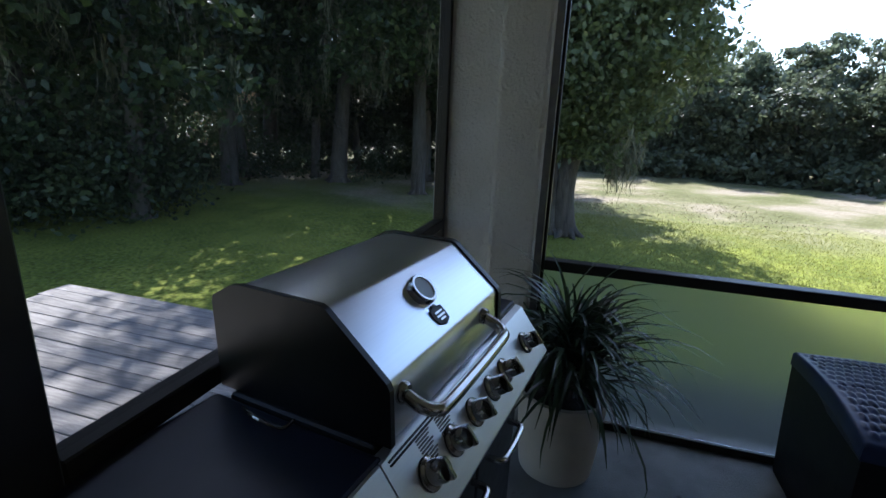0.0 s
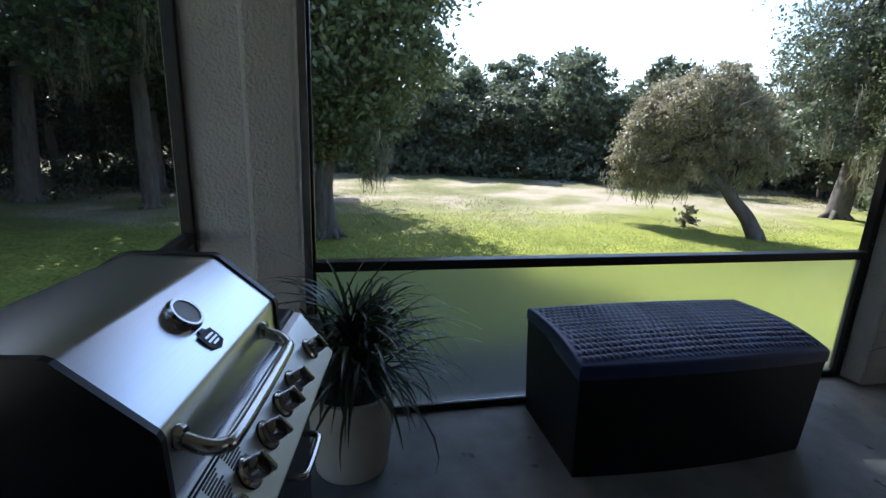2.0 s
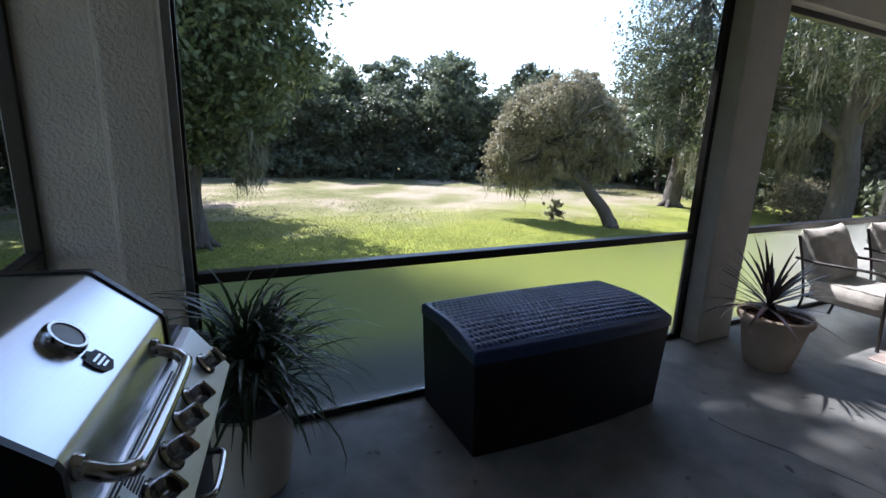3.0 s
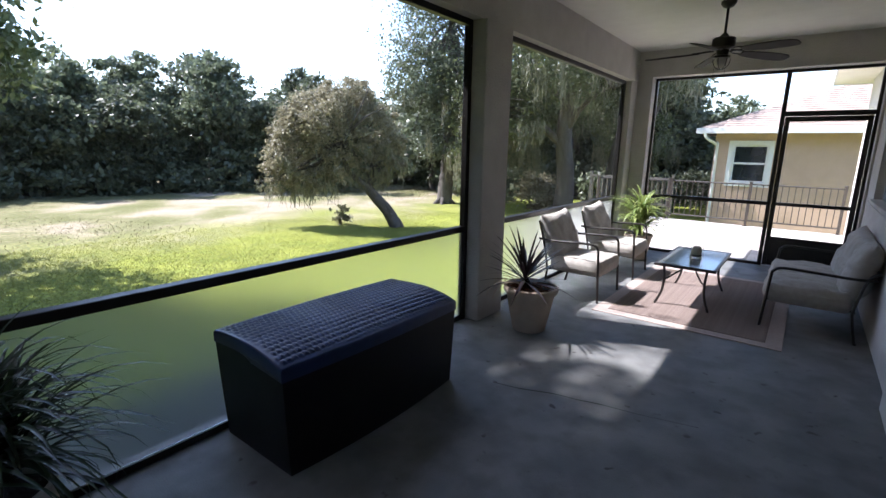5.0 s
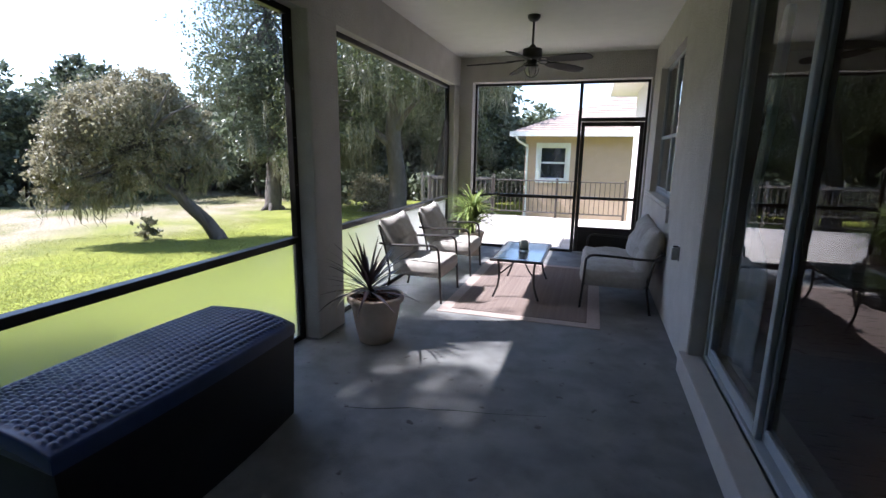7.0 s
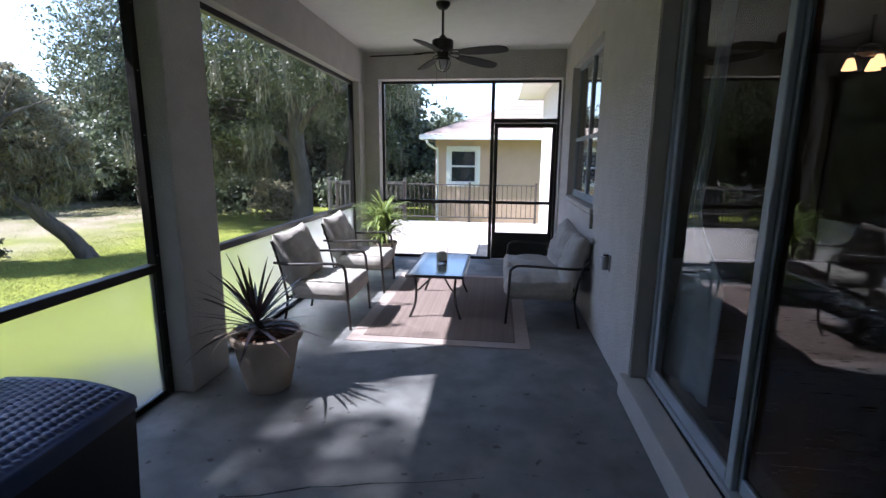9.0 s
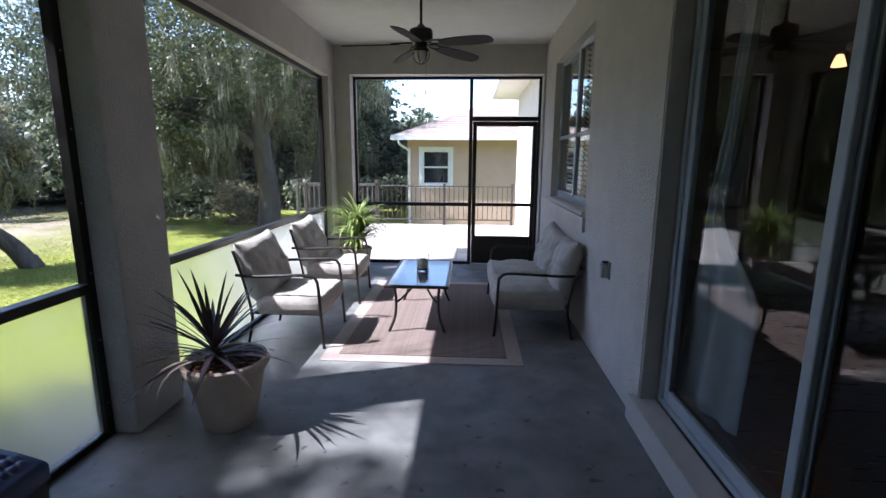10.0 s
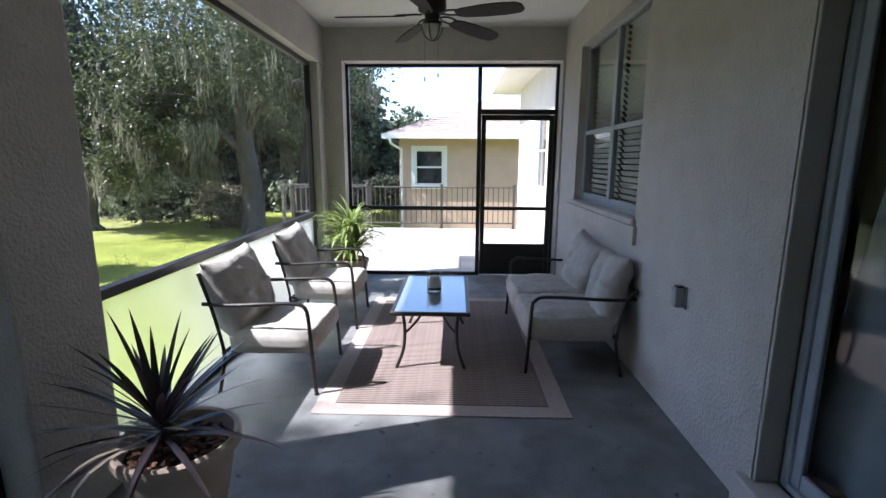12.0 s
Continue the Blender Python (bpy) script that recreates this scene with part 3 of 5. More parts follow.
    for z in (0.004, 0.010):
        b = bmesh.new()
        box(b, -0.03, 0.50, -0.016 - z * 0.74, -0.012 - z * 0.74, Z - 0.1185 - z, Z - 0.1165 - z)
        part("trim_line", b, M_blackcast, P)
    # side shelves
    b = bmesh.new()
    rounded(b, -0.46, -0.032, -0.008, 0.395, Z - 0.155, Z - 0.112, 0.008)
    S = part("side_shelf", b, M_navy, e, "dark navy fold-down side shelf")
    b = bmesh.new()
    rounded(b, W + 0.035, 0.755, 0.010, 0.33, Z - 0.15, Z - 0.100, 0.008)
    part("side_shelf", b, M_navy, e, "dark side burner shelf")
    # tool hooks by the lid
    b = bmesh.new()
    tube(b, curve_pts([(-0.05, 0.30, Z - 0.108), (-0.07, 0.25, Z - 0.098), (-0.065, 0.19, Z - 0.105), (-0.05, 0.17, Z - 0.09)], 4), 0.004, 6)
    part("hinge_wire", b, M_chrome, S)
    # cart with doors
    b = bmesh.new()
    rounded(b, -0.03, W + 0.02, -0.06, 0.36, 0.09, Z - 0.263, 0.008)
    C = part("cart", b, M_blackcast, e, "black enamelled cart")
    for x0, x1, hx in ((-0.02, 0.250, 0.06), (0.258, W + 0.012, 0.31)):
        b = bmesh.new()
        rounded(b, x0, x1, -0.078, -0.061, 0.11, Z - 0.28, 0.006)
        D = part("door", b, M_blackcast, C)
        b = bmesh.new()
        z = Z - 0.33
        tube(b, curve_pts([(hx, -0.078, z), (hx + 0.005, -0.115, z), (hx + 0.04, -0.122, z), (hx + 0.12, -0.122, z), (hx + 0.155, -0.115, z), (hx + 0.16, -0.078, z)], 4), 0.008, 8)
        part("door_handle", b, M_chrome, D, smooth=60)
    for x in (0.0, W - 0.01):
        for y in (-0.03, 0.33):
            b = bmesh.new()
            lathe(b, [(0.012, -0.014), (0.034, -0.013), (0.036, 0), (0.034, 0.013), (0.012, 0.014)], 16)
            part("caster", b, M_blackcast, e, m=pose(x, y, 0.036, 0, 90, 0), smooth=40)
            b = bmesh.new()
            rounded(b, x - 0.02, x + 0.02, y - 0.02, y + 0.02, 0.05, 0.095, 0.004)
            part("caster_fork", b, M_blackcast, e)


build_grill()


# ---- storage box ----
def build_box():
    e = thing("deck_box", "black resin deck box with a woven-pattern lid on the porch floor", "storage box", (0.345, -6.187, 0))
    hx, hy = 0.295, 0.655
    b = bmesh.new()
    # walls taper to the floor, the front bows out a little
    rings = []
    for z, k in ((0.0, 0.95), (0.02, 0.955), (0.30, 0.978), (0.545, 0.995)):
        ring = []
        n = 14
        for i in range(n + 1):
            t = -1 + 2 * i / n
            ring.append((hx * k + 0.035 * (1 - t * t), t * hy * k, z))
        ring += [(-hx * k, hy * k, z), (-hx * k, -hy * k, z)]
        rings.append([b.verts.new(p) for p in ring])
    for A, B in zip(rings, rings[1:]):
        for k in range(len(A)):
            b.faces.new((A[k], A[(k + 1) % len(A)], B[(k + 1) % len(B)], B[k]))
    b.faces.new(rings[0][::-1])
    b.faces.new(rings[-1])
    bev(b, 0.012, 2, 50)
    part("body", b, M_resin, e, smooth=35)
    # lid: crowned from back to front, basket weave pressed into its top
    b = bmesh.new()
    NX, NY = 116, 260
    g = []
    for i in range(NX + 1):
        s = -1 + 2 * i / NX
        row = []
        for j in range(NY + 1):
            t = -1 + 2 * j / NY
            x = s * (hx + 0.002) + (0.035 * (1 - t * t) if s > 0 else 0) * max(0, s) ** 1.5
            y = t * (hy + 0.002)
            z = 0.612 - 0.052 * max(0, s) ** 2 - 0.012 * max(0, -s) ** 2 + 0.010 * (1 - t * t)
            edge = min(1 - abs(s), (1 - abs(t)) * 2.3)
            if edge > 0.07:
                cx, cy = x / 0.040, y / 0.030
                odd = math.floor(cx) % 2
                fy = (cy + 0.5 * odd) % 1.0
                fx = cx % 1.0
                z += 0.0095 * (math.sin(math.pi * fx) ** 0.55) * (math.sin(math.pi * fy) ** 0.9) * min(1, (edge - 0.07) * 14)
            elif edge < 0.03:
                z -= 0.012 * (1 - edge / 0.03) ** 2
            row.append(b.verts.new((x, y, z)))
        g.append(row)
    for i in range(NX):
        for j in range(NY):
            b.faces.new((g[i][j], g[i + 1][j], g[i + 1][j + 1], g[i][j + 1]))
    border = g[0] + [r[-1] for r in g[1:]] + g[-1][-2::-1] + [r[0] for r in g[-2:0:-1]]
    low = [b.verts.new((v.co.x, v.co.y, v.co.z - 0.05)) for v in border]
    n = len(border)
    for k in range(n):
        b.faces.new((border[k], border[(k + 1) % n], low[(k + 1) % n], low[k]))
    b.faces.new(low)
    part("lid", b, M_resin_lid, e, "black crowned lid with reflected sky blue in its colour and a pressed basket weave", smooth=50)
    b = bmesh.new()
    rounded(b, 0.315, 0.328, -0.10, 0.10, 0.50, 0.535, 0.006)
    part("grip_recess", b, M_blackcast, e)


build_box()


# ---- potted plants ----
def strap(V, F, base, az, tilt, length, width, droop, g, n=7, fold=0.3):
    """One arching strap leaf, folded along its midrib."""
    k = len(V)
    p = Vector(base)
    pitch = tilt
    d = Vector((math.cos(az), math.sin(az), 0))
    side = Vector((-math.sin(az), math.cos(az), 0))
    step = length / n
    for i in range(n + 1):
        t = i / n
        w = width * (0.55 + 0.45 * min(1, t * 3)) * (1 - t ** 3.0) + 0.0004
        up = Vector((0, 0, 1)) * math.cos(pitch) - d * math.sin(pitch)
        V += [tuple(p + side * w), tuple(p - up * w * fold), tuple(p - side * w)]
        p = p + (d * math.cos(pitch) + Vector((0, 0, 1)) * math.sin(pitch)) * step
        pitch -= droop / n * (0.5 + t)
    for i in range(n):
        q = k + 3 * i
        F += [(q, q + 1, q + 4, q + 3), (q + 1, q + 2, q + 5, q + 4)]


def leaves_of(name, mat, parent, specs, seed, label=""):
    g = random.Random(seed)
    V, F = [], []
    for s in specs(g):
        strap(V, F, *s, g)
    me = bpy.data.meshes.new(name)
    me.from_pydata(V, [], F)
    me.materials.append(mat)
    me.shade_smooth()
    ob = new(name, me)
    ob.parent = parent
    return tagged(ob, label=label)


# dracaena by the grill
e = thing("potted_plant", "dark green grassy plant in a pale ceramic pot", "potted plant", (0.355, -7.785, 0), group="potted plants")
e.scale = (1.1, 1.1, 1.06)
b = bmesh.new()
lathe(b, [(0.138, 0), (0.148, 0.006), (0.160, 0.12), (0.170, 0.27), (0.180, 0.36), (0.183, 0.375), (0.171, 0.380), (0.165, 0.362), (0.160, 0.32), (0.02, 0.318)], 40)
part("pot", b, M_pot_white, e, "pale glazed pot", smooth=40)
b = bmesh.new()
lathe(b, [(0.150, 0.322), (0.12, 0.335), (0.05, 0.34)], 24)
part("soil", b, M_soil, e)
b = bmesh.new()
for dx, dy, h in ((0, 0, 0.62), (0.05, 0.04, 0.52), (-0.05, 0.03, 0.55), (0.01, -0.06, 0.50)):
    tube(b, [(dx * 0.6, dy * 0.6, 0.32), (dx, dy, 0.45), (dx * 1.3, dy * 1.3, h)], 0.012, 7, 0.009)
part("stem", b, M_bark, e, smooth=60)
HEADS = ((0, 0, 0.62), (0.065, 0.052, 0.52), (-0.065, 0.04, 0.55), (0.013, -0.078, 0.50))


def sp(g):
    for hx, hy, hz in HEADS:
        for _ in range(84):
            yield ((hx, hy, hz - g.random() * 0.12), g.uniform(0, 6.283), g.uniform(0.2, 1.4), g.uniform(0.31, 0.55), g.uniform(0.0055, 0.0100), g.uniform(1.2, 2.8))


leaves_of("leaves", M_leaf_dark, e, sp, 3)

# spiky purple plant by the column
e = thing("potted_plant", "purple-black spiky plant in a weathered clay pot", "potted plant", (0.595, -4.36, 0), group="potted plants")
e.scale = (1.12, 1.12, 1.04)
b = bmesh.new()
lathe(b, [(0.118, 0), (0.126, 0.008), (0.150, 0.12), (0.178, 0.28), (0.188, 0.325), (0.204, 0.33), (0.210, 0.345), (0.208, 0.372), (0.198, 0.382), (0.184, 0.376), (0.178, 0.35), (0.172, 0.325), (0.02, 0.323)], 48)
part("pot", b, M_pot_clay, e, "weathered clay pot with a thick rim", smooth=35)
b = bmesh.new()
lathe(b, [(0.172, 0.327), (0.12, 0.338), (0.04, 0.345)], 24)
part("soil", b, M_soil, e)
g = random.Random(12)
b = bmesh.new()
for _ in range(110):
    r, an = 0.155 * math.sqrt(g.random()), g.uniform(0, 6.28)
    m = pose(r * math.cos(an), r * math.sin(an), 0.345 + g.random() * 0.012, g.uniform(-25, 25), g.uniform(-25, 25), g.uniform(0, 360)) @ Matrix.Diagonal((g.uniform(0.02, 0.05), g.uniform(0.008, 0.018), 0.006, 1))
    bmesh.ops.create_cube(b, size=1, matrix=m)
part("mulch", b, M_mulch, e, "red bark chips")
b = bmesh.new()
tube(b, [(0, 0, 0.32), (-0.02, -0.01, 0.40), (-0.04, -0.03, 0.47)], 0.022, 9, 0.015)
part("stem", b, M_bark, e, smooth=60)


def sp2(g):
    for i in range(46):
        up = i / 46
        yield ((-0.04, -0.03, 0.40 + 0.07 * up), i * 2.4 + g.uniform(-0.2, 0.2), 0.05 + 1.2 * up + g.uniform(-0.12, 0.12), g.uniform(0.33, 0.47), g.uniform(0.010, 0.016), g.uniform(0.1, 0.6) if up > 0.25 else g.uniform(0.4, 1.0))


leaves_of("leaves", M_leaf_purple, e, sp2, 5)
leaves_of("dry_leaves", M_leaf_dry, e, lambda g: [((-0.05, -0.08, 0.39), a, 0.5, 0.36, 0.008, 2.6) for a in (3.5, 4.1, 4.4, 2.9)], 6, "withered pale hanging leaves")

# light variegated plant in the far corner
e = thing("potted_plant", "light green arching plant in a pale clay pot", "potted plant", (0.51, -0.80, 0), group="potted plants")
b = bmesh.new()
lathe(b, [(0.12, 0), (0.128, 0.008), (0.165, 0.24), (0.185, 0.33), (0.195, 0.335), (0.195, 0.37), (0.178, 0.372), (0.172, 0.345), (0.165, 0.325), (0.02, 0.323)], 40)
part("pot", b, M_pot_clay, e, "pale clay pot", smooth=35)
b = bmesh.new()
lathe(b, [(0.165, 0.327), (0.12, 0.335), (0.04, 0.34)], 24)
part("soil", b, M_soil, e)


def sp3(g):
    for i in range(240):
        up = g.random()
        yield ((g.gauss(0, 0.02), g.gauss(0, 0.02), 0.36 + 0.34 * up), g.uniform(0, 6.283), g.uniform(0.5, 1.5), g.uniform(0.38, 0.60), g.uniform(0.012, 0.018), g.uniform(1.2, 2.7))


leaves_of("leaves", M_leaf_light, e, sp3, 9)
b = bmesh.new()
tube(b, [(0, 0, 0.32), (0.005, 0, 0.5), (0, 0, 0.64)], 0.016, 8, 0.012)
part("stem", b, M_bark, e, smooth=60)


# ---- rug ----
e = thing("rug", "tan flat-woven outdoor rug with a paler border", "rug", (1.618, -2.305, 0.0))
b = bmesh.new()
rounded(b, -0.775, 0.775, -1.205, 1.205, 0.001, 0.008, 0.003, 1)
part("border", b, M_rug_edge, e)
b = bmesh.new()
rounded(b, -0.655, 0.655, -1.085, 1.085, 0.006, 0.0095, 0.002, 1)
part("field", b, M_rug_dark, e)
for k in range(90):
    y = -1.072 + k * 2.144 / 89
    b = bmesh.new() if k == 0 else b
    if k == 0:
        rib = mesh_of((lambda q: (box(q, -0.65, 0.65, -0.007, 0.007, 0.0, 0.0045), q)[1])(bmesh.new()), "rib", M_rug)
        b.free()
    o = new("rib", rib)
    o.parent = e
    o.location = (0, y, 0.0092)


# ---- seats ----
def slab_cushion(bm, x0, x1, y0, y1, z0, z1, puff=0.012, seed=0, wrinkle=0.004):
    """A box cushion with soft edges and a slightly domed, creased top."""
    n = 26
    cx, cy, cz = (x0 + x1) / 2, (y0 + y1) / 2, (z0 + z1) / 2
    hx, hy, hz = (x1 - x0) / 2, (y1 - y0) / 2, (z1 - z0) / 2
    t = bmesh.new()
    bmesh.ops.create_cube(t, size=2)
    bmesh.ops.subdivide_edges(t, edges=t.edges[:], cuts=n, use_grid_fill=True)
    for v in t.verts:
        x, y, z = v.co
        k = (abs(x) ** 8 + abs(y) ** 8 + abs(z) ** 4) ** (1 / 8)
        k = max(k, 1e-3)
        x, y = x / max(1, k), y / max(1, k)
        w = (1 - x * x) * (1 - y * y)
        ed = max(abs(x), abs(y))
        zz = z * (hz - 0.02 * max(0, ed - 0.9) / 0.1) + (puff * w if z > 0.5 else -0.3 * puff * w if z < -0.5 else 0)
        nz = noise.noise((x * 3 + seed, y * 3, z)) * wrinkle + noise.noise((x * 9 + seed, y * 5, z * 2)) * wrinkle * 0.6
        v.co = (cx + x * hx + nz * 0.5, cy + y * hy, cz + zz + (nz if z > 0.5 else 0))
    me = bpy.data.meshes.new("tmp")
    t.to_mesh(me)
    t.free()
    bm.from_mesh(me)
    bpy.data.meshes.remove(me)


def pillow(bm, w, h, th, m, seed=0, crease=0.010):
    """A knife-edged back pillow with drawn-out corners, width along y, height along z."""
    n = 30
    sides = []
    for s in (1, -1):
        g = []
        for i in range(n + 1):
            row = []
            for j in range(n + 1):
                a, c = -1 + 2 * i / n, -1 + 2 * j / n
                t = ((1 - a ** 4) * (1 - c ** 4)) ** 0.55
                pull = 0.085 * ((1 - a * a) * abs(c) ** 3)
                pull2 = 0.085 * ((1 - c * c) * abs(a) ** 3)
                y, z = a * (1 - pull2) * w / 2, c * (1 - pull) * h / 2
                nz = noise.noise((a * 2.5 + seed, c * 2.5, s)) * crease + noise.noise((a * 7 + seed, c * 4, s)) * crease * 0.6
                x = s * (th / 2) * t * (1.05 if c < 0 else 0.92) + nz * t
                row.append(bm.verts.new(m @ Vector((x, y, z))))
            g.append(row)
        sides.append(g)
        for i in range(n):
            for j in range(n):
                q = (g[i][j], g[i + 1][j], g[i + 1][j + 1], g[i][j + 1])
                bm.faces.new(q if s > 0 else q[::-1])
    bmesh.ops.remove_doubles(bm, verts=bm.verts, dist=0.0008)


def seat_frame_side(e, y, d, zarm=0.60, ztop=0.78):
    """Front leg, arm and back leg of one side; the seat faces +x."""
    b = bmesh.new()
    tube(b, curve_pts([(d / 2 + 0.02, y, 0.0), (d / 2 + 0.005, y, 0.25), (d / 2 - 0.01, y, 0.50), (d / 2 - 0.025, y, zarm - 0.03), (d / 2 - 0.07, y, zarm), (d / 2 - 0.2, y, zarm + 0.002), (-d / 2 + 0.1, y, zarm - 0.012), (-d / 2 - 0.07, y, zarm - 0.005)], 5), 0.0125, 9)
    part("arm_and_front_leg", b, M_frame, e, smooth=60)
    b = bmesh.new()
    tube(b, curve_pts([(-d / 2 - 0.005, y, 0.0), (-d / 2 + 0.035, y, 0.20), (-d / 2 + 0.04, y, 0.30), (-d / 2 - 0.01, y, 0.55), (-d / 2 - 0.08, y, ztop + 0.01)], 5), 0.0115, 8)
    part("back_leg", b, M_frame, e, smooth=60)
    for x in (d / 2 + 0.02, -d / 2 - 0.005):
        b = bmesh.new()
        lathe(b, [(0.015, 0), (0.015, 0.012), (0.0125, 0.016)], 10)
        part("foot", b, M_blackcast, e, m=pose(x, y, 0))


def seat_base(e, w, d, zarm=0.60, ztop=0.78):
    for y in (-w / 2, w / 2):
        seat_frame_side(e, y, d, zarm, ztop)
    for nm, x, z in (("front_rail", d / 2 - 0.005, 0.27), ("rear_rail", -d / 2 + 0.035, 0.27), ("top_rail", -d / 2 - 0.075, ztop)):
        b = bmesh.new()
        tube(b, [(x, -w / 2, z), (x, w / 2, z)], 0.011, 8)
        part(nm, b, M_frame, e, smooth=60)
    for y in (-w / 2 + 0.045, w / 2 - 0.045):
        b = bmesh.new()
        tube(b, [(d / 2 - 0.005, y, 0.27), (-d / 2 + 0.038, y, 0.27)], 0.010, 8)
        part("side_rail", b, M_frame, e, smooth=60)
    k = max(3, int(w / 0.16))
    for i in range(1, k):
        y = -w / 2 + w * i / k
        b = bmesh.new()
        tube(b, [(-d / 2 + 0.035, y, 0.27), (-d / 2 - 0.01, y, 0.55), (-d / 2 - 0.075, y, ztop)], 0.006, 6)
        part("back_slat", b, M_frame, e, smooth=60)
        b = bmesh.new()
        tube(b, [(-d / 2 + 0.035, y, 0.27), (d / 2 - 0.005, y, 0.27)], 0.006, 6)
        part("seat_slat", b, M_frame, e, smooth=60)


def build_chair():
    e = thing("patio_armchair", "dark steel patio armchair with grey-beige cushions", "armchair", (0.495, -2.955, 0), 0, "armchairs along the screen")
    seat_base(e, 0.64, 0.60)
    b = bmesh.new()
    slab_cushion(b, -0.25, 0.335, -0.325, 0.325, 0.268, 0.42, 0.022, 2, 0.008)
    part("seat_cushion", b, M_cushion, e, smooth=60)
    b = bmesh.new()
    pillow(b, 0.66, 0.54, 0.23, pose(-0.275, 0, 0.612, 2, -19, 0), 4, 0.026)
    part("back_cushion", b, M_cushion, e, smooth=60)
    return e


chair = build_chair()
copy_thing(chair, pose(0.495, -1.77, 0, 0, 0, 2))


def build_loveseat():
    e = thing("patio_loveseat", "two-seat steel patio sofa with rumpled grey-beige cushions", "sofa", (2.535, -2.285, 0), 180)
    W, D = 1.30, 0.64
    seat_base(e, W, D, 0.565, 0.61)
    for k, (y0, y1) in enumerate(((-0.655, -0.003), (0.003, 0.655))):
        b = bmesh.new()
        slab_cushion(b, -0.28, 0.36, y0, y1, 0.245, 0.415, 0.026, 11 + 5 * k, 0.02)
        part("seat_cushion", b, M_cushion, e, smooth=60)
    b = bmesh.new()
    pillow(b, 0.63, 0.52, 0.22, pose(-0.305, 0.31, 0.572, 4, -13, -5), 21, 0.024)
    part("back_cushion", b, M_cushion, e, smooth=60)
    b = bmesh.new()
    pillow(b, 0.62, 0.54, 0.23, pose(-0.295, -0.345, 0.572, -8, -15, 5), 31, 0.02)
    part("back_cushion", b, M_cushion, e, smooth=60)
    return e


build_loveseat()


# ---- coffee table ----
def build_table():
    e = thing("coffee_table", "dark metal coffee table with a tinted glass top", "coffee table", (1.525, -2.41, 0))
    hx, hy, H = 0.277, 0.545, 0.452
    b = bmesh.new()
    for q in ((-hx, hx, -hy, -hy + 0.03), (-hx, hx, hy - 0.03, hy), (-hx, -hx + 0.03, -hy + 0.03, hy - 0.03), (hx - 0.03, hx, -hy + 0.03, hy - 0.03)):
        rounded(b, *q, H - 0.028, H, 0.005, 1)
    part("top_frame", b, M_frame, e)
    b = bmesh.new()
    box(b, -hx + 0.028, hx - 0.028, -hy + 0.028, hy - 0.028, H - 0.010, H - 0.003)
    part("glass_top", b, M_tableglass, e, "tinted glass pane")
    for sx in (-1, 1):
        for sy in (-1, 1):
            b = bmesh.new()
            tube(b, curve_pts([(sx * 0.195, sy * 0.47, H - 0.026), (sx * 0.185, sy * 0.455, 0.30), (sx * 0.195, sy * 0.455, 0.15), (sx * 0.245, sy * 0.475, 0.012)], 5), 0.0125, 9)
            part("leg", b, M_frame, e, smooth=60)
            b = bmesh.new()
            tube(b, curve_pts([(sx * 0.186, sy * 0.455, 0.27), (sx * 0.13, sy * 0.40, 0.31), (0, sy * 0.10, H - 0.045)], 5), 0.009, 8)
            part("brace", b, M_frame, e, smooth=60)
    b = bmesh.new()
    tube(b, [(0, -0.11, H - 0.046), (0, 0.11, H - 0.046)], 0.009, 8)
    part("centre_bar", b, M_frame, e, smooth=60)


build_table()
e = thing("hurricane_candle", "glass hurricane jar with a sage candle on dark pebbles", "candle holder", (1.53, -2.38, 0.4525))
b = bmesh.new()
lathe(b, [(0.060, 0), (0.060, 0.165), (0.057, 0.165), (0.057, 0.006), (0.01, 0.006)], 32)
part("jar", b, M_jar, e, smooth=40).visible_shadow = False
b = bmesh.new()
lathe(b, [(0.054, 0.008), (0.055, 0.018), (0.050, 0.026), (0.02, 0.028)], 24)
part("pebbles", b, M_pebble, e, smooth=40)
b = bmesh.new()
lathe(b, [(0.046, 0.026), (0.051, 0.05), (0.050, 0.08), (0.042, 0.105), (0.026, 0.118), (0.008, 0.121)], 24)
part("candle", b, M_candle, e, "sage green candle", smooth=50)


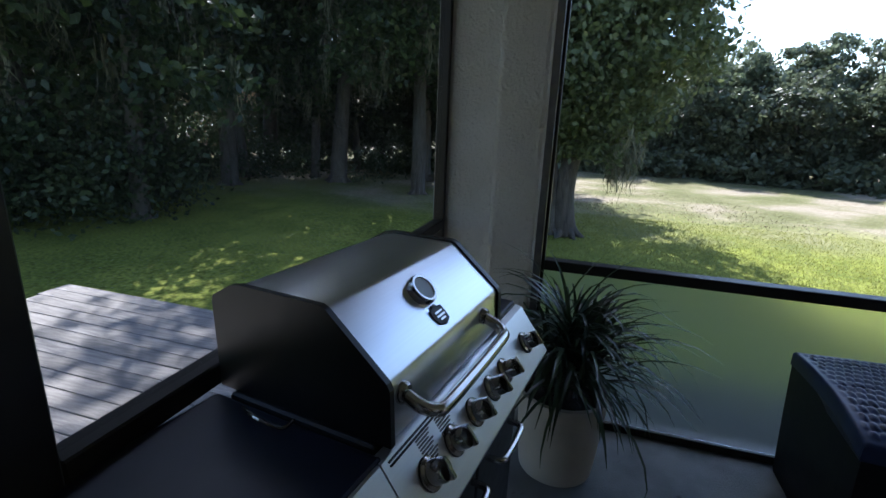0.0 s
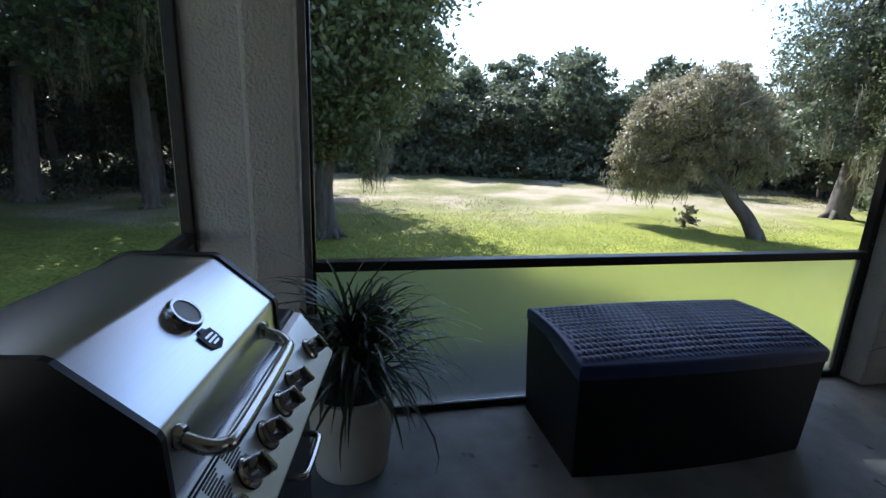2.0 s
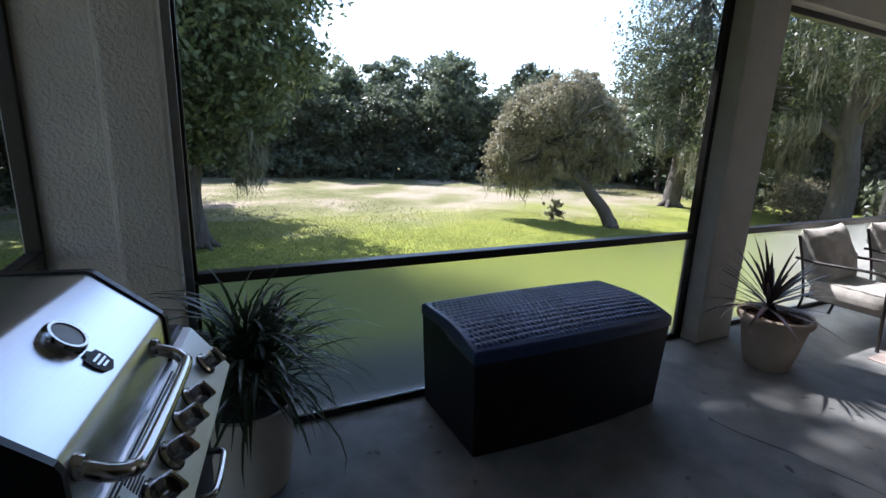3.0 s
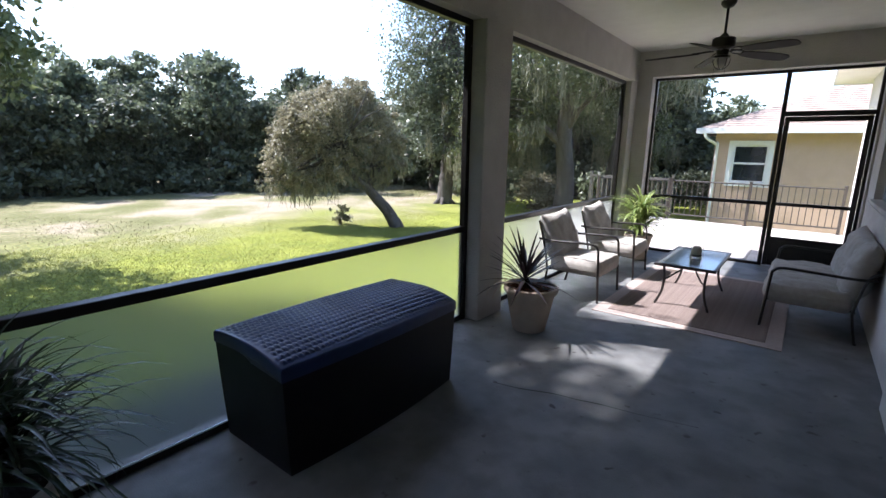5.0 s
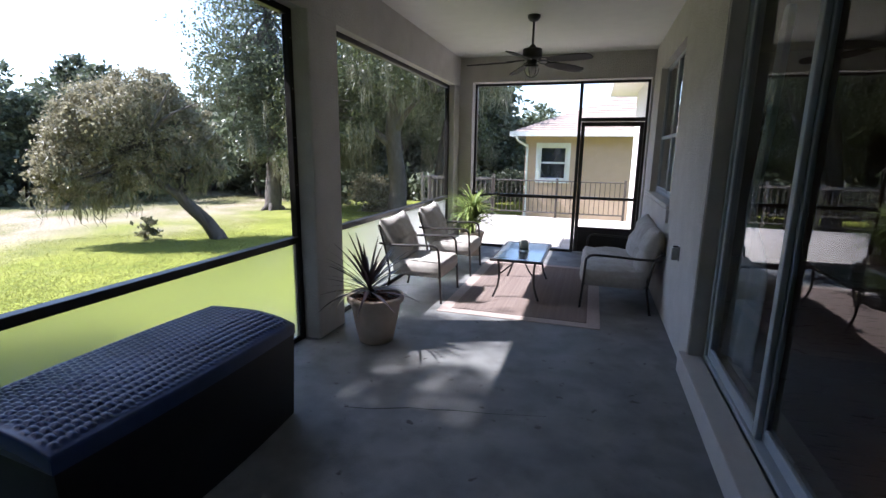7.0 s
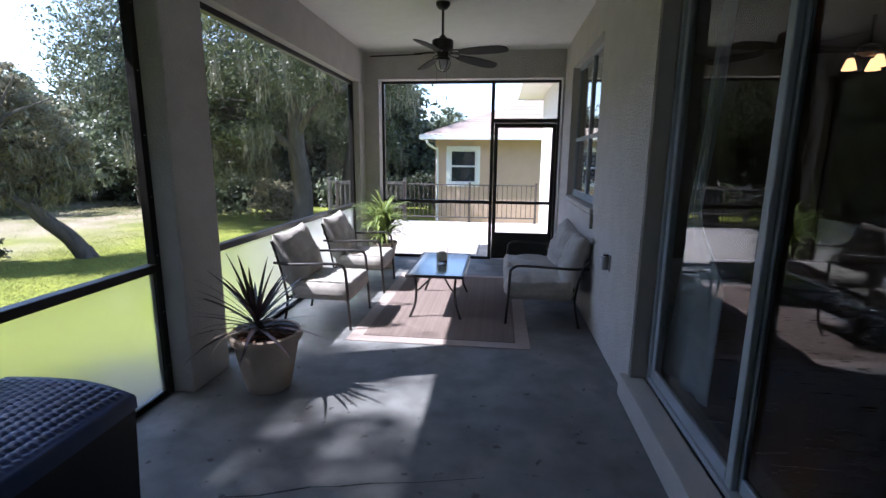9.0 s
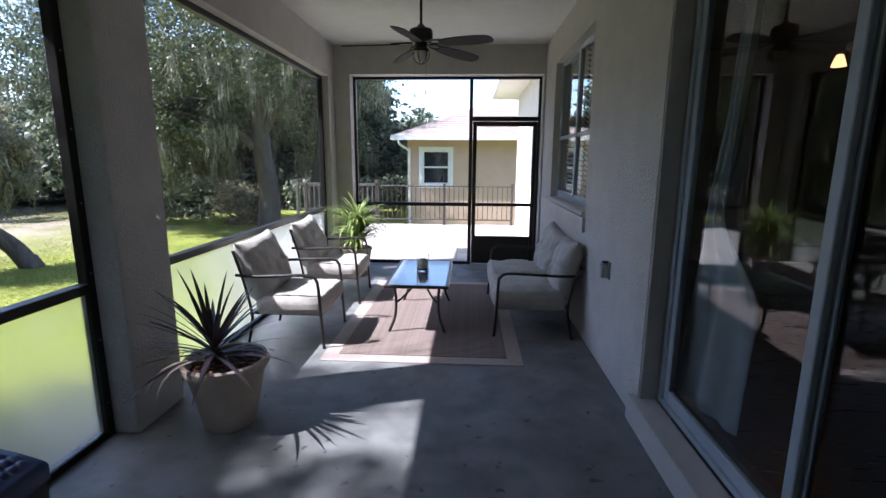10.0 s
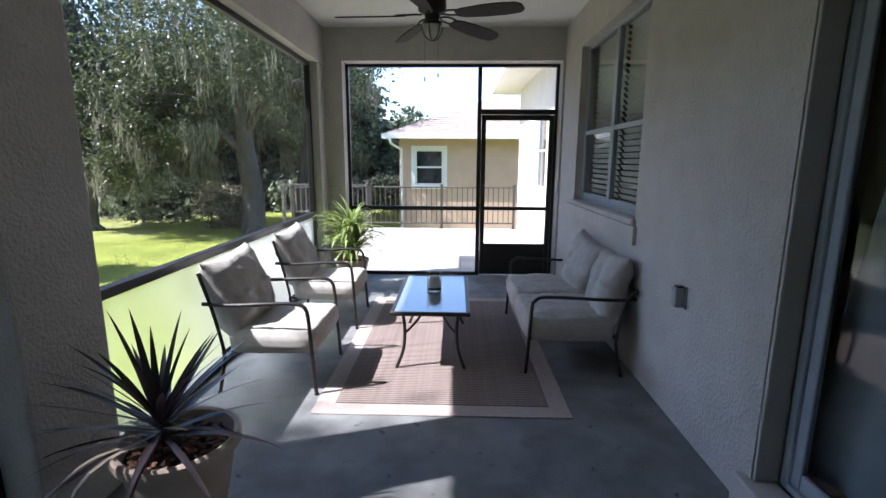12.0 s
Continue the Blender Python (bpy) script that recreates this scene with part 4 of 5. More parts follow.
# ---- ceiling fan ----
def build_fan():
    e = thing("ceiling_fan", "dark bronze five-blade ceiling fan with a caged light", "ceiling fan", (1.505, -2.28, 0))
    b = bmesh.new()
    lathe(b, [(0.070, 3.0), (0.068, 2.975), (0.045, 2.945), (0.020, 2.935)], 28)
    part("canopy", b, M_bronze, e, smooth=40)
    b = bmesh.new()
    tube(b, [(0, 0, 2.94), (0, 0, 2.68)], 0.0125, 12)
    part("downrod", b, M_bronze, e, smooth=60)
    b = bmesh.new()
    lathe(b, [(0.022, 2.705), (0.035, 2.69), (0.045, 2.672), (0.095, 2.662), (0.105, 2.65), (0.105, 2.575), (0.09, 2.56), (0.06, 2.548), (0.05, 2.50), (0.075, 2.492), (0.075, 2.475), (0.03, 2.47)], 32)
    part("motor", b, M_bronze, e, smooth=35)
    for k in range(5):
        an = -28 - 72 * k
        b = bmesh.new()
        out = [(0.20, 0.035), (0.26, 0.058), (0.42, 0.074), (0.58, 0.075), (0.68, 0.062), (0.715, 0.03), (0.715, -0.03), (0.68, -0.062), (0.58, -0.075), (0.42, -0.074), (0.26, -0.058), (0.20, -0.035)]
        A = [b.verts.new((x, y, 0)) for x, y in out]
        f = b.faces.new(A)
        r = bmesh.ops.extrude_face_region(b, geom=[f])
        bmesh.ops.translate(b, vec=(0, 0, 0.008), verts=[v for v in r["geom"] if isinstance(v, bmesh.types.BMVert)])
        B = part("blade", b, M_blade, e, m=pose(0, 0, 2.535, 0, 0, an) @ pose(0, 0, 0, -14, 3, 0))
        b = bmesh.new()
        for s in (-1, 1):
            tube(b, curve_pts([(0.08, 0, 0.012), (0.13, s * 0.03, 0.014), (0.20, s * 0.032, 0.012), (0.26, s * 0.012, 0.011), (0.275, 0, 0.011)], 4), 0.007, 6)
        part("blade_iron", b, M_bronze, B, smooth=60)
    b = bmesh.new()
    lathe(b, [(0.060, 2.472), (0.066, 2.44), (0.058, 2.405), (0.030, 2.385), (0.008, 2.382)], 28)
    part("lamp_glass", b, M_lampglass, e, "cream glass lamp bowl", smooth=60)
    for k in range(3):
        b = bmesh.new()
        pts = [Vector((0.078 * math.sin(a), 0, 2.465 - 0.100 * math.cos(a))) for a in [(-1.57 + 3.14 * i / 14) for i in range(15)]]
        tube(b, pts, 0.004, 6)
        part("cage_wire", b, M_bronze, e, smooth=60, m=pose(0, 0, 0, 0, 0, 60 * k + 15))
    for x, z in ((-0.055, 2.10), (0.045, 2.13)):
        b = bmesh.new()
        tube(b, [(x, -0.03, 2.47), (x, -0.03, z)], 0.0012, 5)
        C = part("pull_chain", b, M_bronze, e)
        b = bmesh.new()
        lathe(b, [(0.003, 0.0), (0.006, -0.008), (0.006, -0.03), (0.003, -0.036)], 10)
        part("chain_fob", b, M_bronze, C, m=pose(x, -0.03, z))


build_fan()


# ---- house window with blinds ----
def build_window():
    e = tagged(thing("window_5", "white vinyl double-hung window pair with horizontal blinds", "window"), kind="structure")
    x0, x1 = XW + 0.075, XW + 0.125
    y0, y1, z0, z1 = -2.70, -0.95, 1.08, 2.62
    ym = (y0 + y1) / 2
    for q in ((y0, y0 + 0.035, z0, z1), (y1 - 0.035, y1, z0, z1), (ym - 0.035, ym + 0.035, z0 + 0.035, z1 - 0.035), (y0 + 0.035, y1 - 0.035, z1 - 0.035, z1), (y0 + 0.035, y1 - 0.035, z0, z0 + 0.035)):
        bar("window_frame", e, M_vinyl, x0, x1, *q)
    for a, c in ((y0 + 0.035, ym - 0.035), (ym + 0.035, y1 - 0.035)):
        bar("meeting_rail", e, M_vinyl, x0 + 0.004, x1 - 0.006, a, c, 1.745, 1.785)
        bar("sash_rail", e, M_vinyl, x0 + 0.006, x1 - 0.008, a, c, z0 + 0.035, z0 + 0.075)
        for d, f in ((z0 + 0.075, 1.745), (1.785, z1 - 0.035)):
            b = bmesh.new()
            box(b, x0 + 0.02, x0 + 0.025, a, c, d, f)
            p = part("pane", b, M_pane, e)
            p.visible_shadow = False
    sl = mesh_of((lambda q: (box(q, -0.024, 0.024, -0.40, 0.40, -0.0015, 0.0015), q)[1])(bmesh.new()), "slat", M_slat)
    for a in ((y0 + ym) / 2, (y1 + ym) / 2):
        for k in range(30):
            o = new("slat", sl)
            o.parent = e
            o.matrix_basis = pose(x1 + 0.05, a, z0 + 0.05 + k * 0.05, 0, 52, 0)
    bar("window_sill", e, M_stucco, XW - 0.035, XW + 0.074, y0 - 0.03, y1 + 0.02, 1.035, 1.079, 0.008, "painted masonry sill")


build_window()
# added panel; its dark colour stands for the unlit room
solid("window_backing", M_room, [(XW + 0.24, XW + 0.27, -3.2, -0.25, 0.15, 2.9)], "added dark panel for the dim room behind the window blinds")


# ---- sliding glass door ----
def build_slider():
    e = tagged(thing("door_sliding", "white vinyl sliding glass door on a raised curb, closed", "door"), kind="structure")
    ya, yb, z0, z1 = -7.72, -4.24, 0.157, 2.55
    x0, x1 = XW + 0.105, XW + 0.18
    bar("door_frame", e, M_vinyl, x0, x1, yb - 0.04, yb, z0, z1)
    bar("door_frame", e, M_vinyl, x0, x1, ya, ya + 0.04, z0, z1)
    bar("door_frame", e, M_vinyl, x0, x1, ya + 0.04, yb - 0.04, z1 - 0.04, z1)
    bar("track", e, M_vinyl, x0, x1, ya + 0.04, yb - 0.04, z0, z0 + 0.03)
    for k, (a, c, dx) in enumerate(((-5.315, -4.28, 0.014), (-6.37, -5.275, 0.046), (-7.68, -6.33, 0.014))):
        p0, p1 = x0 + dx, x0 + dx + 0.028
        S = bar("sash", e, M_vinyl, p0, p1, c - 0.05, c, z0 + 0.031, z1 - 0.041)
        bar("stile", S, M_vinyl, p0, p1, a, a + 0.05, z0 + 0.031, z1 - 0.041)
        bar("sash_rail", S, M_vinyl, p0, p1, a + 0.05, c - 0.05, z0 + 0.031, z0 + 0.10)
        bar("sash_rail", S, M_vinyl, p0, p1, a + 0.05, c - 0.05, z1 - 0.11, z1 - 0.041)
        b = bmesh.new()
        box(b, p0 + 0.011, p0 + 0.016, a + 0.05, c - 0.05, z0 + 0.10, z1 - 0.11)
        o = part("glass_pane", b, M_pane, S)
        o.visible_shadow = False


build_slider()
solid("jamb_slider", M_trim, [(XW + 0.004, XW + 0.104, -4.238, -4.221, 0.157, 2.55)], "painted jamb beside the sliding door", "trim", 0.006)

# white sheet hanging askew behind the first pane, shade put into its grey-blue colour
b = bmesh.new()
n, mm = 30, 30
g = []
for i in range(n + 1):
    row = []
    for j in range(mm + 1):
        s, t = i / n, j / mm
        k = min(1, max(0, (t - 0.52) / 0.2))
        k = k * k * (3 - 2 * k)
        y = -4.50 + 0.37 * t - s * (0.08 + 0.20 * t + 0.38 * k)
        z = 2.35 - (2.16 - 0.09 * s) * t
        x = XW + 0.235 + 0.02 * math.sin(s * 17 + 2 * t) * (1 - 0.5 * t) + 0.012 * noise.noise((s * 4, t * 5, 1))
        row.append(b.verts.new((x, y, z)))
    g.append(row)
for i in range(n):
    for j in range(mm):
        b.faces.new((g[i][j], g[i + 1][j], g[i + 1][j + 1], g[i][j + 1]))
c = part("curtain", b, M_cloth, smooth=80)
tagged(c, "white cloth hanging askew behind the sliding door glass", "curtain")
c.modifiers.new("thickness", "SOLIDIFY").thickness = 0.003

# room ceiling fan with lit shades
e = thing("room_light", "room ceiling light with glowing frosted shades", "ceiling light", (5.6, -1.9, 0))
b = bmesh.new()
tube(b, [(0, 0, 2.9), (0, 0, 2.62)], 0.015, 10)
part("stem", b, M_bronze, e, smooth=60)
b = bmesh.new()
lathe(b, [(0.04, 2.64), (0.09, 2.62), (0.10, 2.56), (0.05, 2.53)], 24)
part("hub", b, M_bronze, e, smooth=40)
M_bulb = glow("warm_glowing_shade", (1.0, 0.52, 0.20), 0.55)
for k in range(3):
    an = 0.6 + k * 2.094
    b = bmesh.new()
    lathe(b, [(0.025, 0.05), (0.035, 0.03), (0.055, -0.03), (0.062, -0.06), (0.03, -0.06)], 20)
    part("shade", b, M_bulb, e, "glowing frosted shade", m=pose(0.13 * math.cos(an), 0.13 * math.sin(an), 2.47), smooth=50)
    b = bmesh.new()
    tube(b, [(0.05 * math.cos(an), 0.05 * math.sin(an), 2.56), (0.13 * math.cos(an), 0.13 * math.sin(an), 2.52)], 0.01, 7)
    part("arm", b, M_bronze, e)

# weatherproof outlet on the wall
e = thing("outdoor_outlet", "grey weatherproof outlet cover on the stucco wall", "outlet", (XW, -3.50, 0.748))
b = bmesh.new()
rounded(b, -0.012, 0.0, -0.042, 0.042, -0.062, 0.062, 0.004)
part("back_plate", b, M_plastic, e)
b = bmesh.new()
rounded(b, -0.062, -0.012, -0.036, 0.036, -0.056, 0.052, 0.012)
part("bubble_cover", b, M_plastic, e, "translucent grey cover", smooth=40)
b = bmesh.new()
rounded(b, -0.05, -0.01, -0.02, 0.02, 0.052, 0.064, 0.004)
part("hinge", b, M_blackcast, e)



# ---- trees ----
def leaf_mesh(name, mat, blobs, leaf, seed, clumps=0.16, hang=0.0):
    """A crown: blobs of (x, y, z, rx, ry, rz, leaves, clusters); leaves gather in clusters, with gaps between them."""
    g = np.random.default_rng(seed)
    C = []
    for x, y, z, rx, ry, rz, n, k in blobs:
        d = g.normal(size=(k, 3))
        d /= np.linalg.norm(d, axis=1)[:, None]
        r = g.uniform(0.35, 1.0, (k, 1)) ** 0.6
        cen = d * r * (rx, ry, rz) + (x, y, z)
        size = (rx + ry + rz) / 3 * clumps * g.uniform(0.6, 1.5, k)
        i = g.integers(0, k, n)
        off = g.normal(size=(n, 3)) * size[i][:, None] * (1, 1, 0.62)
        C.append(cen[i] + off)
    C = np.concatenate(C)
    n = len(C)
    a = g.normal(size=(n, 3))
    a[:, 2] -= hang
    a /= np.linalg.norm(a, axis=1)[:, None]
    s = np.cross(a, g.normal(size=(n, 3)))
    s /= np.linalg.norm(s, axis=1)[:, None]
    L = leaf * g.uniform(0.6, 1.4, (n, 1))
    V = np.stack([C - a * L * 0.5, C + s * L * 0.28, C + a * L * 0.5, C - s * L * 0.28], 1).reshape(-1, 3)
    me = bpy.data.meshes.new(name)
    me.from_pydata(V.tolist(), [], np.arange(4 * n).reshape(-1, 4).tolist())
    me.materials.append(mat)
    return me


def moss_mesh(name, pts, seed, length=1.0):
    """Hanging moss: ragged tapering strands under the given points."""
    g = random.Random(seed)
    V, F = [], []
    for x, y, z in pts:
        for _ in range(16):
            px, py, pz = x + g.gauss(0, 0.075), y + g.gauss(0, 0.075), z + g.gauss(0, 0.14)
            ln, w, an = length * g.uniform(0.1, 0.75), g.uniform(0.008, 0.026), g.uniform(0, 3.14)
            dx, dy = math.cos(an) * w, math.sin(an) * w
            k = len(V)
            for q in range(4):
                t = q / 3
                ww = (1 - t) ** 0.8 * (1 if q else 0.5) + 0.05
                jx, jy = g.gauss(0, 0.035) * q, g.gauss(0, 0.035) * q
                V += [(px + dx * ww + jx, py + dy * ww + jy, pz - ln * t), (px - dx * ww + jx, py - dy * ww + jy, pz - ln * t)]
            F += [(k + 2 * q, k + 2 * q + 1, k + 2 * q + 3, k + 2 * q + 2) for q in range(3)]
    me = bpy.data.meshes.new(name)
    me.from_pydata(V, [], F)
    me.materials.append(M_moss)
    return me


def tree(name, label, at, trunks, blobs, leaf, mat, seed, moss=0, moss_len=1.0, hang=0.0, clumps=0.16, group="", moss_z=(0.0, 0.6)):
    """trunks: lines of points with a start and an end radius. Limbs run from the trunk tops to the blobs."""
    e = thing(name, label, "tree", at, group=group)
    g = random.Random(seed)
    b = bmesh.new()
    for pts, r0, r1 in trunks:
        pts2 = curve_pts(pts, 4)
        tube(b, pts2, r0, 10, r1)
        foot = Vector(pts[0])
        for k in range(5 if foot.z < 0.3 else 0):
            an = k * 1.257 + g.random()
            tube(b, [foot + Vector((0, 0, r0 * 1.4)), foot + Vector((math.cos(an) * r0 * 0.9, math.sin(an) * r0 * 0.9, r0 * 0.3)), foot + Vector((math.cos(an) * r0 * 1.9, math.sin(an) * r0 * 1.9, -0.1))], r0 * 0.5, 6, r0 * 0.15)
    part("trunk", b, M_bark, e, smooth=60)
    tops = [Vector(p[0][-1]) for p in trunks]
    b = bmesh.new()
    for x, y, z, rx, ry, rz, n, k in blobs:
        c = Vector((x, y, z))
        s = min(tops, key=lambda q: (q - c).length)
        for _ in range(4):
            end = c + Vector((g.gauss(0, rx * 0.5), g.gauss(0, ry * 0.5), g.uniform(-0.2, 0.6) * rz))
            mid = s.lerp(end, 0.5) + Vector((g.gauss(0, 0.25), g.gauss(0, 0.25), g.gauss(0, 0.2)))
            tube(b, curve_pts([s, mid, end], 4), trunks[0][2] * 0.55, 6, 0.012)
    part("limbs", b, M_bark, e, smooth=60)
    ob = new("crown", leaf_mesh("crown", mat, blobs, leaf, seed, clumps, hang))
    ob.parent = e
    if moss:
        pts = []
        for _ in range(moss):
            x, y, z, rx, ry, rz, n, k = g.choice(blobs)
            an, r = g.uniform(0, 6.28), g.uniform(0.25, 1.0) ** 0.5
            pts.append((x + math.cos(an) * r * rx, y + math.sin(an) * r * ry, z - rz * g.uniform(*moss_z) * math.sqrt(max(0.05, 1 - r * r * 0.8))))
        mo = new("hanging_moss", moss_mesh("hanging_moss", pts, seed, moss_len))
        mo.parent = e
        tagged(mo, label="grey hanging moss")
    return e


# big double-trunked tree on the lawn
tree("shade_tree", "large double-trunked tree with a dense dark crown on the lawn", (-10.2, -8.35, GZ),
     [([(0, -0.15, 0), (0.1, -0.35, 1.5), (0.0, -0.6, 3.2), (0.1, -0.7, 5.0), (0.1, -1.2, 10.0)], 0.30, 0.12), ([(0.1, 0.22, 0), (0.15, 0.1, 1.2), (0.2, 0.35, 3.0), (0.3, 0.6, 5.2)], 0.29, 0.13)],
     [(0.4, 0.2, 5.2, 2.4, 2.3, 2.2, 15300, 168), (0.6, 1.5, 4.6, 1.8, 1.7, 1.7, 10200, 112), (0.3, -1.2, 6.5, 2.6, 2.4, 2.0, 11900, 125), (0.5, 0.7, 3.2, 1.3, 1.3, 1.3, 7650, 84),
      (0.6, 1.9, 7.2, 2.2, 2.0, 1.8, 11050, 112),
      (-0.5, -1.3, 9.5, 2.8, 2.6, 2.0, 17340, 145), (0.3, -2.1, 12.5, 3.4, 2.7, 2.2, 23120, 162), (-0.5, -3.6, 11.0, 3.0, 2.6, 2.4, 18785, 145), (0.2, -2.7, 15.0, 2.8, 2.4, 1.7, 14450, 127), (1.5, -0.9, 10.6, 1.6, 1.6, 1.3, 5202, 46), (0.2, -0.5, 14.7, 2.3, 2.3, 1.4, 1900, 24)],
     0.15, M_leaf_oak, 11, moss=14, moss_len=1.1, moss_z=(0.7, 1.0))
e = thing("moss_branch", "low branch draped in pale hanging moss", "branch", (-10.4, -7.0, GZ))
b = bmesh.new()
tube(b, curve_pts([(0.2, -1.2, 3.4), (0.3, -0.5, 3.2), (0.2, 0.1, 2.9), (0.2, 0.45, 2.6)], 5), 0.05, 6, 0.015)
part("bough", b, M_bark, e, smooth=60)
g = random.Random(8)
ob = new("hanging_moss", moss_mesh("hanging_moss", [(0.2 + g.gauss(0, 0.15), g.uniform(-0.3, 0.5), 2.7 - g.random() * 0.9) for _ in range(26)], 5, 0.95))
ob.parent = e

# small leaning oak in the meadow
tree("leaning_oak", "small leaning grey-leaved oak hung with moss in the meadow", (-9.25, 4.45, GZ),
     [([(0, 0, -0.1), (-0.22, -0.25, 0.55), (-0.55, -0.6, 1.1), (-0.75, -0.8, 1.5)], 0.24, 0.15), ([(-0.75, -0.8, 1.45), (-1.2, -1.2, 2.0), (-1.4, -1.4, 2.9)], 0.13, 0.07)],
     [(-1.75, -1.6, 3.7, 1.35, 1.3, 1.05, 11500, 95), (-2.6, -2.45, 2.7, 0.95, 0.95, 0.9, 8200, 70), (-0.7, -0.6, 3.35, 1.0, 1.0, 1.0, 8000, 66), (-1.3, -1.2, 4.45, 1.0, 1.0, 0.65, 6200, 50),
      (-2.5, -2.3, 3.7, 0.7, 0.7, 0.6, 3200, 30), (-0.05, -0.05, 2.6, 0.5, 0.5, 0.65, 2600, 26), (-2.95, -2.75, 1.8, 0.65, 0.65, 0.6, 3300, 32), (-2.0, -1.85, 1.65, 0.7, 0.7, 0.5, 3300, 32),
      (-1.45, -1.35, 2.35, 0.8, 0.8, 0.7, 3600, 36), (-0.55, -0.5, 2.1, 0.45, 0.45, 0.45, 1500, 18)],
     0.09, M_leaf_grey, 21, moss=170, moss_len=0.8, moss_z=(0.5, 1.0), clumps=0.13)
e = thing("stump_shrub", "small dry shrub in the meadow grass", "shrub", (-11.0, 3.4, GZ))
ob = new("twigs", leaf_mesh("twigs", M_moss, [(0, 0, 0.3, 0.22, 0.22, 0.35, 260, 12)], 0.16, 3, 0.3))
ob.parent = e

# tall grey tree behind it
tree("tall_oak", "tall grey-green oak with drooping mossy boughs", (-12.6, 11.6, GZ),
     [([(0, 0, 0), (0.1, 0.2, 3), (0, 0.3, 6), (0.2, 0.2, 9)], 0.42, 0.16)],
     [(0, 0, 8.5, 2.9, 2.9, 2.2, 11050, 117), (-0.9, -1.0, 6.0, 1.9, 1.9, 1.6, 7140, 78), (0.8, 1.0, 5.6, 2.4, 2.4, 1.8, 7650, 78), (0.2, 0.1, 3.6, 1.9, 2.0, 1.4, 5440, 65), (-0.4, -0.4, 11, 2.3, 2.3, 1.7, 7650, 78), (0.9, 1.2, 2.2, 1.6, 1.6, 0.9, 2550, 39)],
     0.14, M_leaf_far, 31, moss=60, moss_len=1.6, hang=0.5)

# live oaks outside the second screen
tree("live_oak", "massive live oak with long hanging moss beside the lawn", (-5.9, 11.2, GZ),
     [([(0, 0, 0), (0.05, 0.1, 1.5), (-0.1, 0, 3.2), (0.0, -0.2, 4.8)], 0.43, 0.28), ([(-0.1, 0, 3.0), (-1.2, -0.7, 4.0), (-2.4, -1.2, 4.2), (-3.4, -1.5, 4.7)], 0.17, 0.06), ([(-0.05, 0, 3.6), (0.9, -0.6, 4.6), (2.0, -0.8, 5.2)], 0.15, 0.06)],
     [(-0.5, -1.5, 6.2, 3.2, 2.8, 1.8, 12800, 143), (-3.2, -0.5, 5.2, 2.6, 2.6, 1.9, 10400, 117), (2.6, 0.5, 6.2, 2.4, 2.6, 1.6, 8000, 91), (-1.5, -2.2, 4.2, 1.6, 1.3, 1.1, 4800, 58), (-3.4, -1.6, 2.9, 1.3, 1.2, 1.2, 4160, 52), (0, 0.5, 8.2, 3.5, 3.2, 1.6, 9600, 104), (-2.3, 0.8, 3.4, 1.2, 1.2, 1.2, 2880, 39)],
     0.115, M_leaf_oak, 41, moss=170, moss_len=1.6, moss_z=(0.3, 1.0))
tree("live_oak", "live oak with a leaning mossy trunk behind the lawn", (-5.1, 14.4, GZ),
     [([(0, 0, 0), (0.1, 0.1, 1.5), (0.4, 0, 3.4), (0.9, -0.2, 5.4)], 0.34, 0.2), ([(0.1, 0, 0.6), (0.6, 0.1, 2.2), (1.5, 0, 3.9), (2.2, -0.2, 5.6)], 0.22, 0.12)],
     [(0.5, 0, 7.2, 3.3, 3.0, 1.9, 10400, 117), (-2.0, 0.4, 5.4, 2.3, 2.2, 2.0, 7200, 78), (0.7, 1.5, 3.6, 2.0, 1.6, 1.5, 4160, 52)],
     0.13, M_leaf_oak, 47, moss=110, moss_len=1.7, moss_z=(0.3, 1.0))
for k, (x, y, s) in enumerate(((-7.6, 12.7, 1.1), (-9.0, 15.2, 1.4), (-3.6, 17.4, 1.3), (-1.9, 19.0, 1.6), (-11.5, 17.8, 1.7))):
    e = thing("bush", "grey-green leafy bush at the edge of the lawn", "bush", (x, y, GZ), group="bushes at the lawn edge")
    ob = new("foliage", leaf_mesh("foliage", M_leaf_grey if k < 2 else M_leaf_far, [(0, 0, 0.6 * s, 0.8 * s, 0.8 * s, 0.65 * s, 2200, 40)], 0.16, 60 + k, 0.2))
    ob.parent = e

# woodland belt round the meadow: a few kinds of tree, each planted many times
KINDS = []
for k in range(4):
    h = (8.2, 9.4, 7.2, 10.5)[k]
    g = random.Random(70 + k)
    bl = [(0, 0, h * 0.62, 2.4, 2.4, h * 0.27, 2800, 60), (0, 0, h * 0.25, 2.0, 2.0, h * 0.2, 1400, 36)] + [(g.uniform(-1.7, 1.7), g.uniform(-1.7, 1.7), h * g.uniform(0.12, 0.88), 1.5, 1.5, 1.3, 700, 22) for _ in range(7)]
    KINDS.append(tree("woodland_tree", "leafy woodland tree in the belt behind the meadow", (-46 - 3 * k, 6 + 9 * k, GZ),
                      [([(0, 0, 0), (0.1, 0.1, h * 0.3), (0, 0.1, h * 0.6)], 0.2, 0.09)], bl, 0.36, M_leaf_far, 70 + k, moss=6, moss_len=2.0, group="woodland belt"))
g = random.Random(5)
count = 0
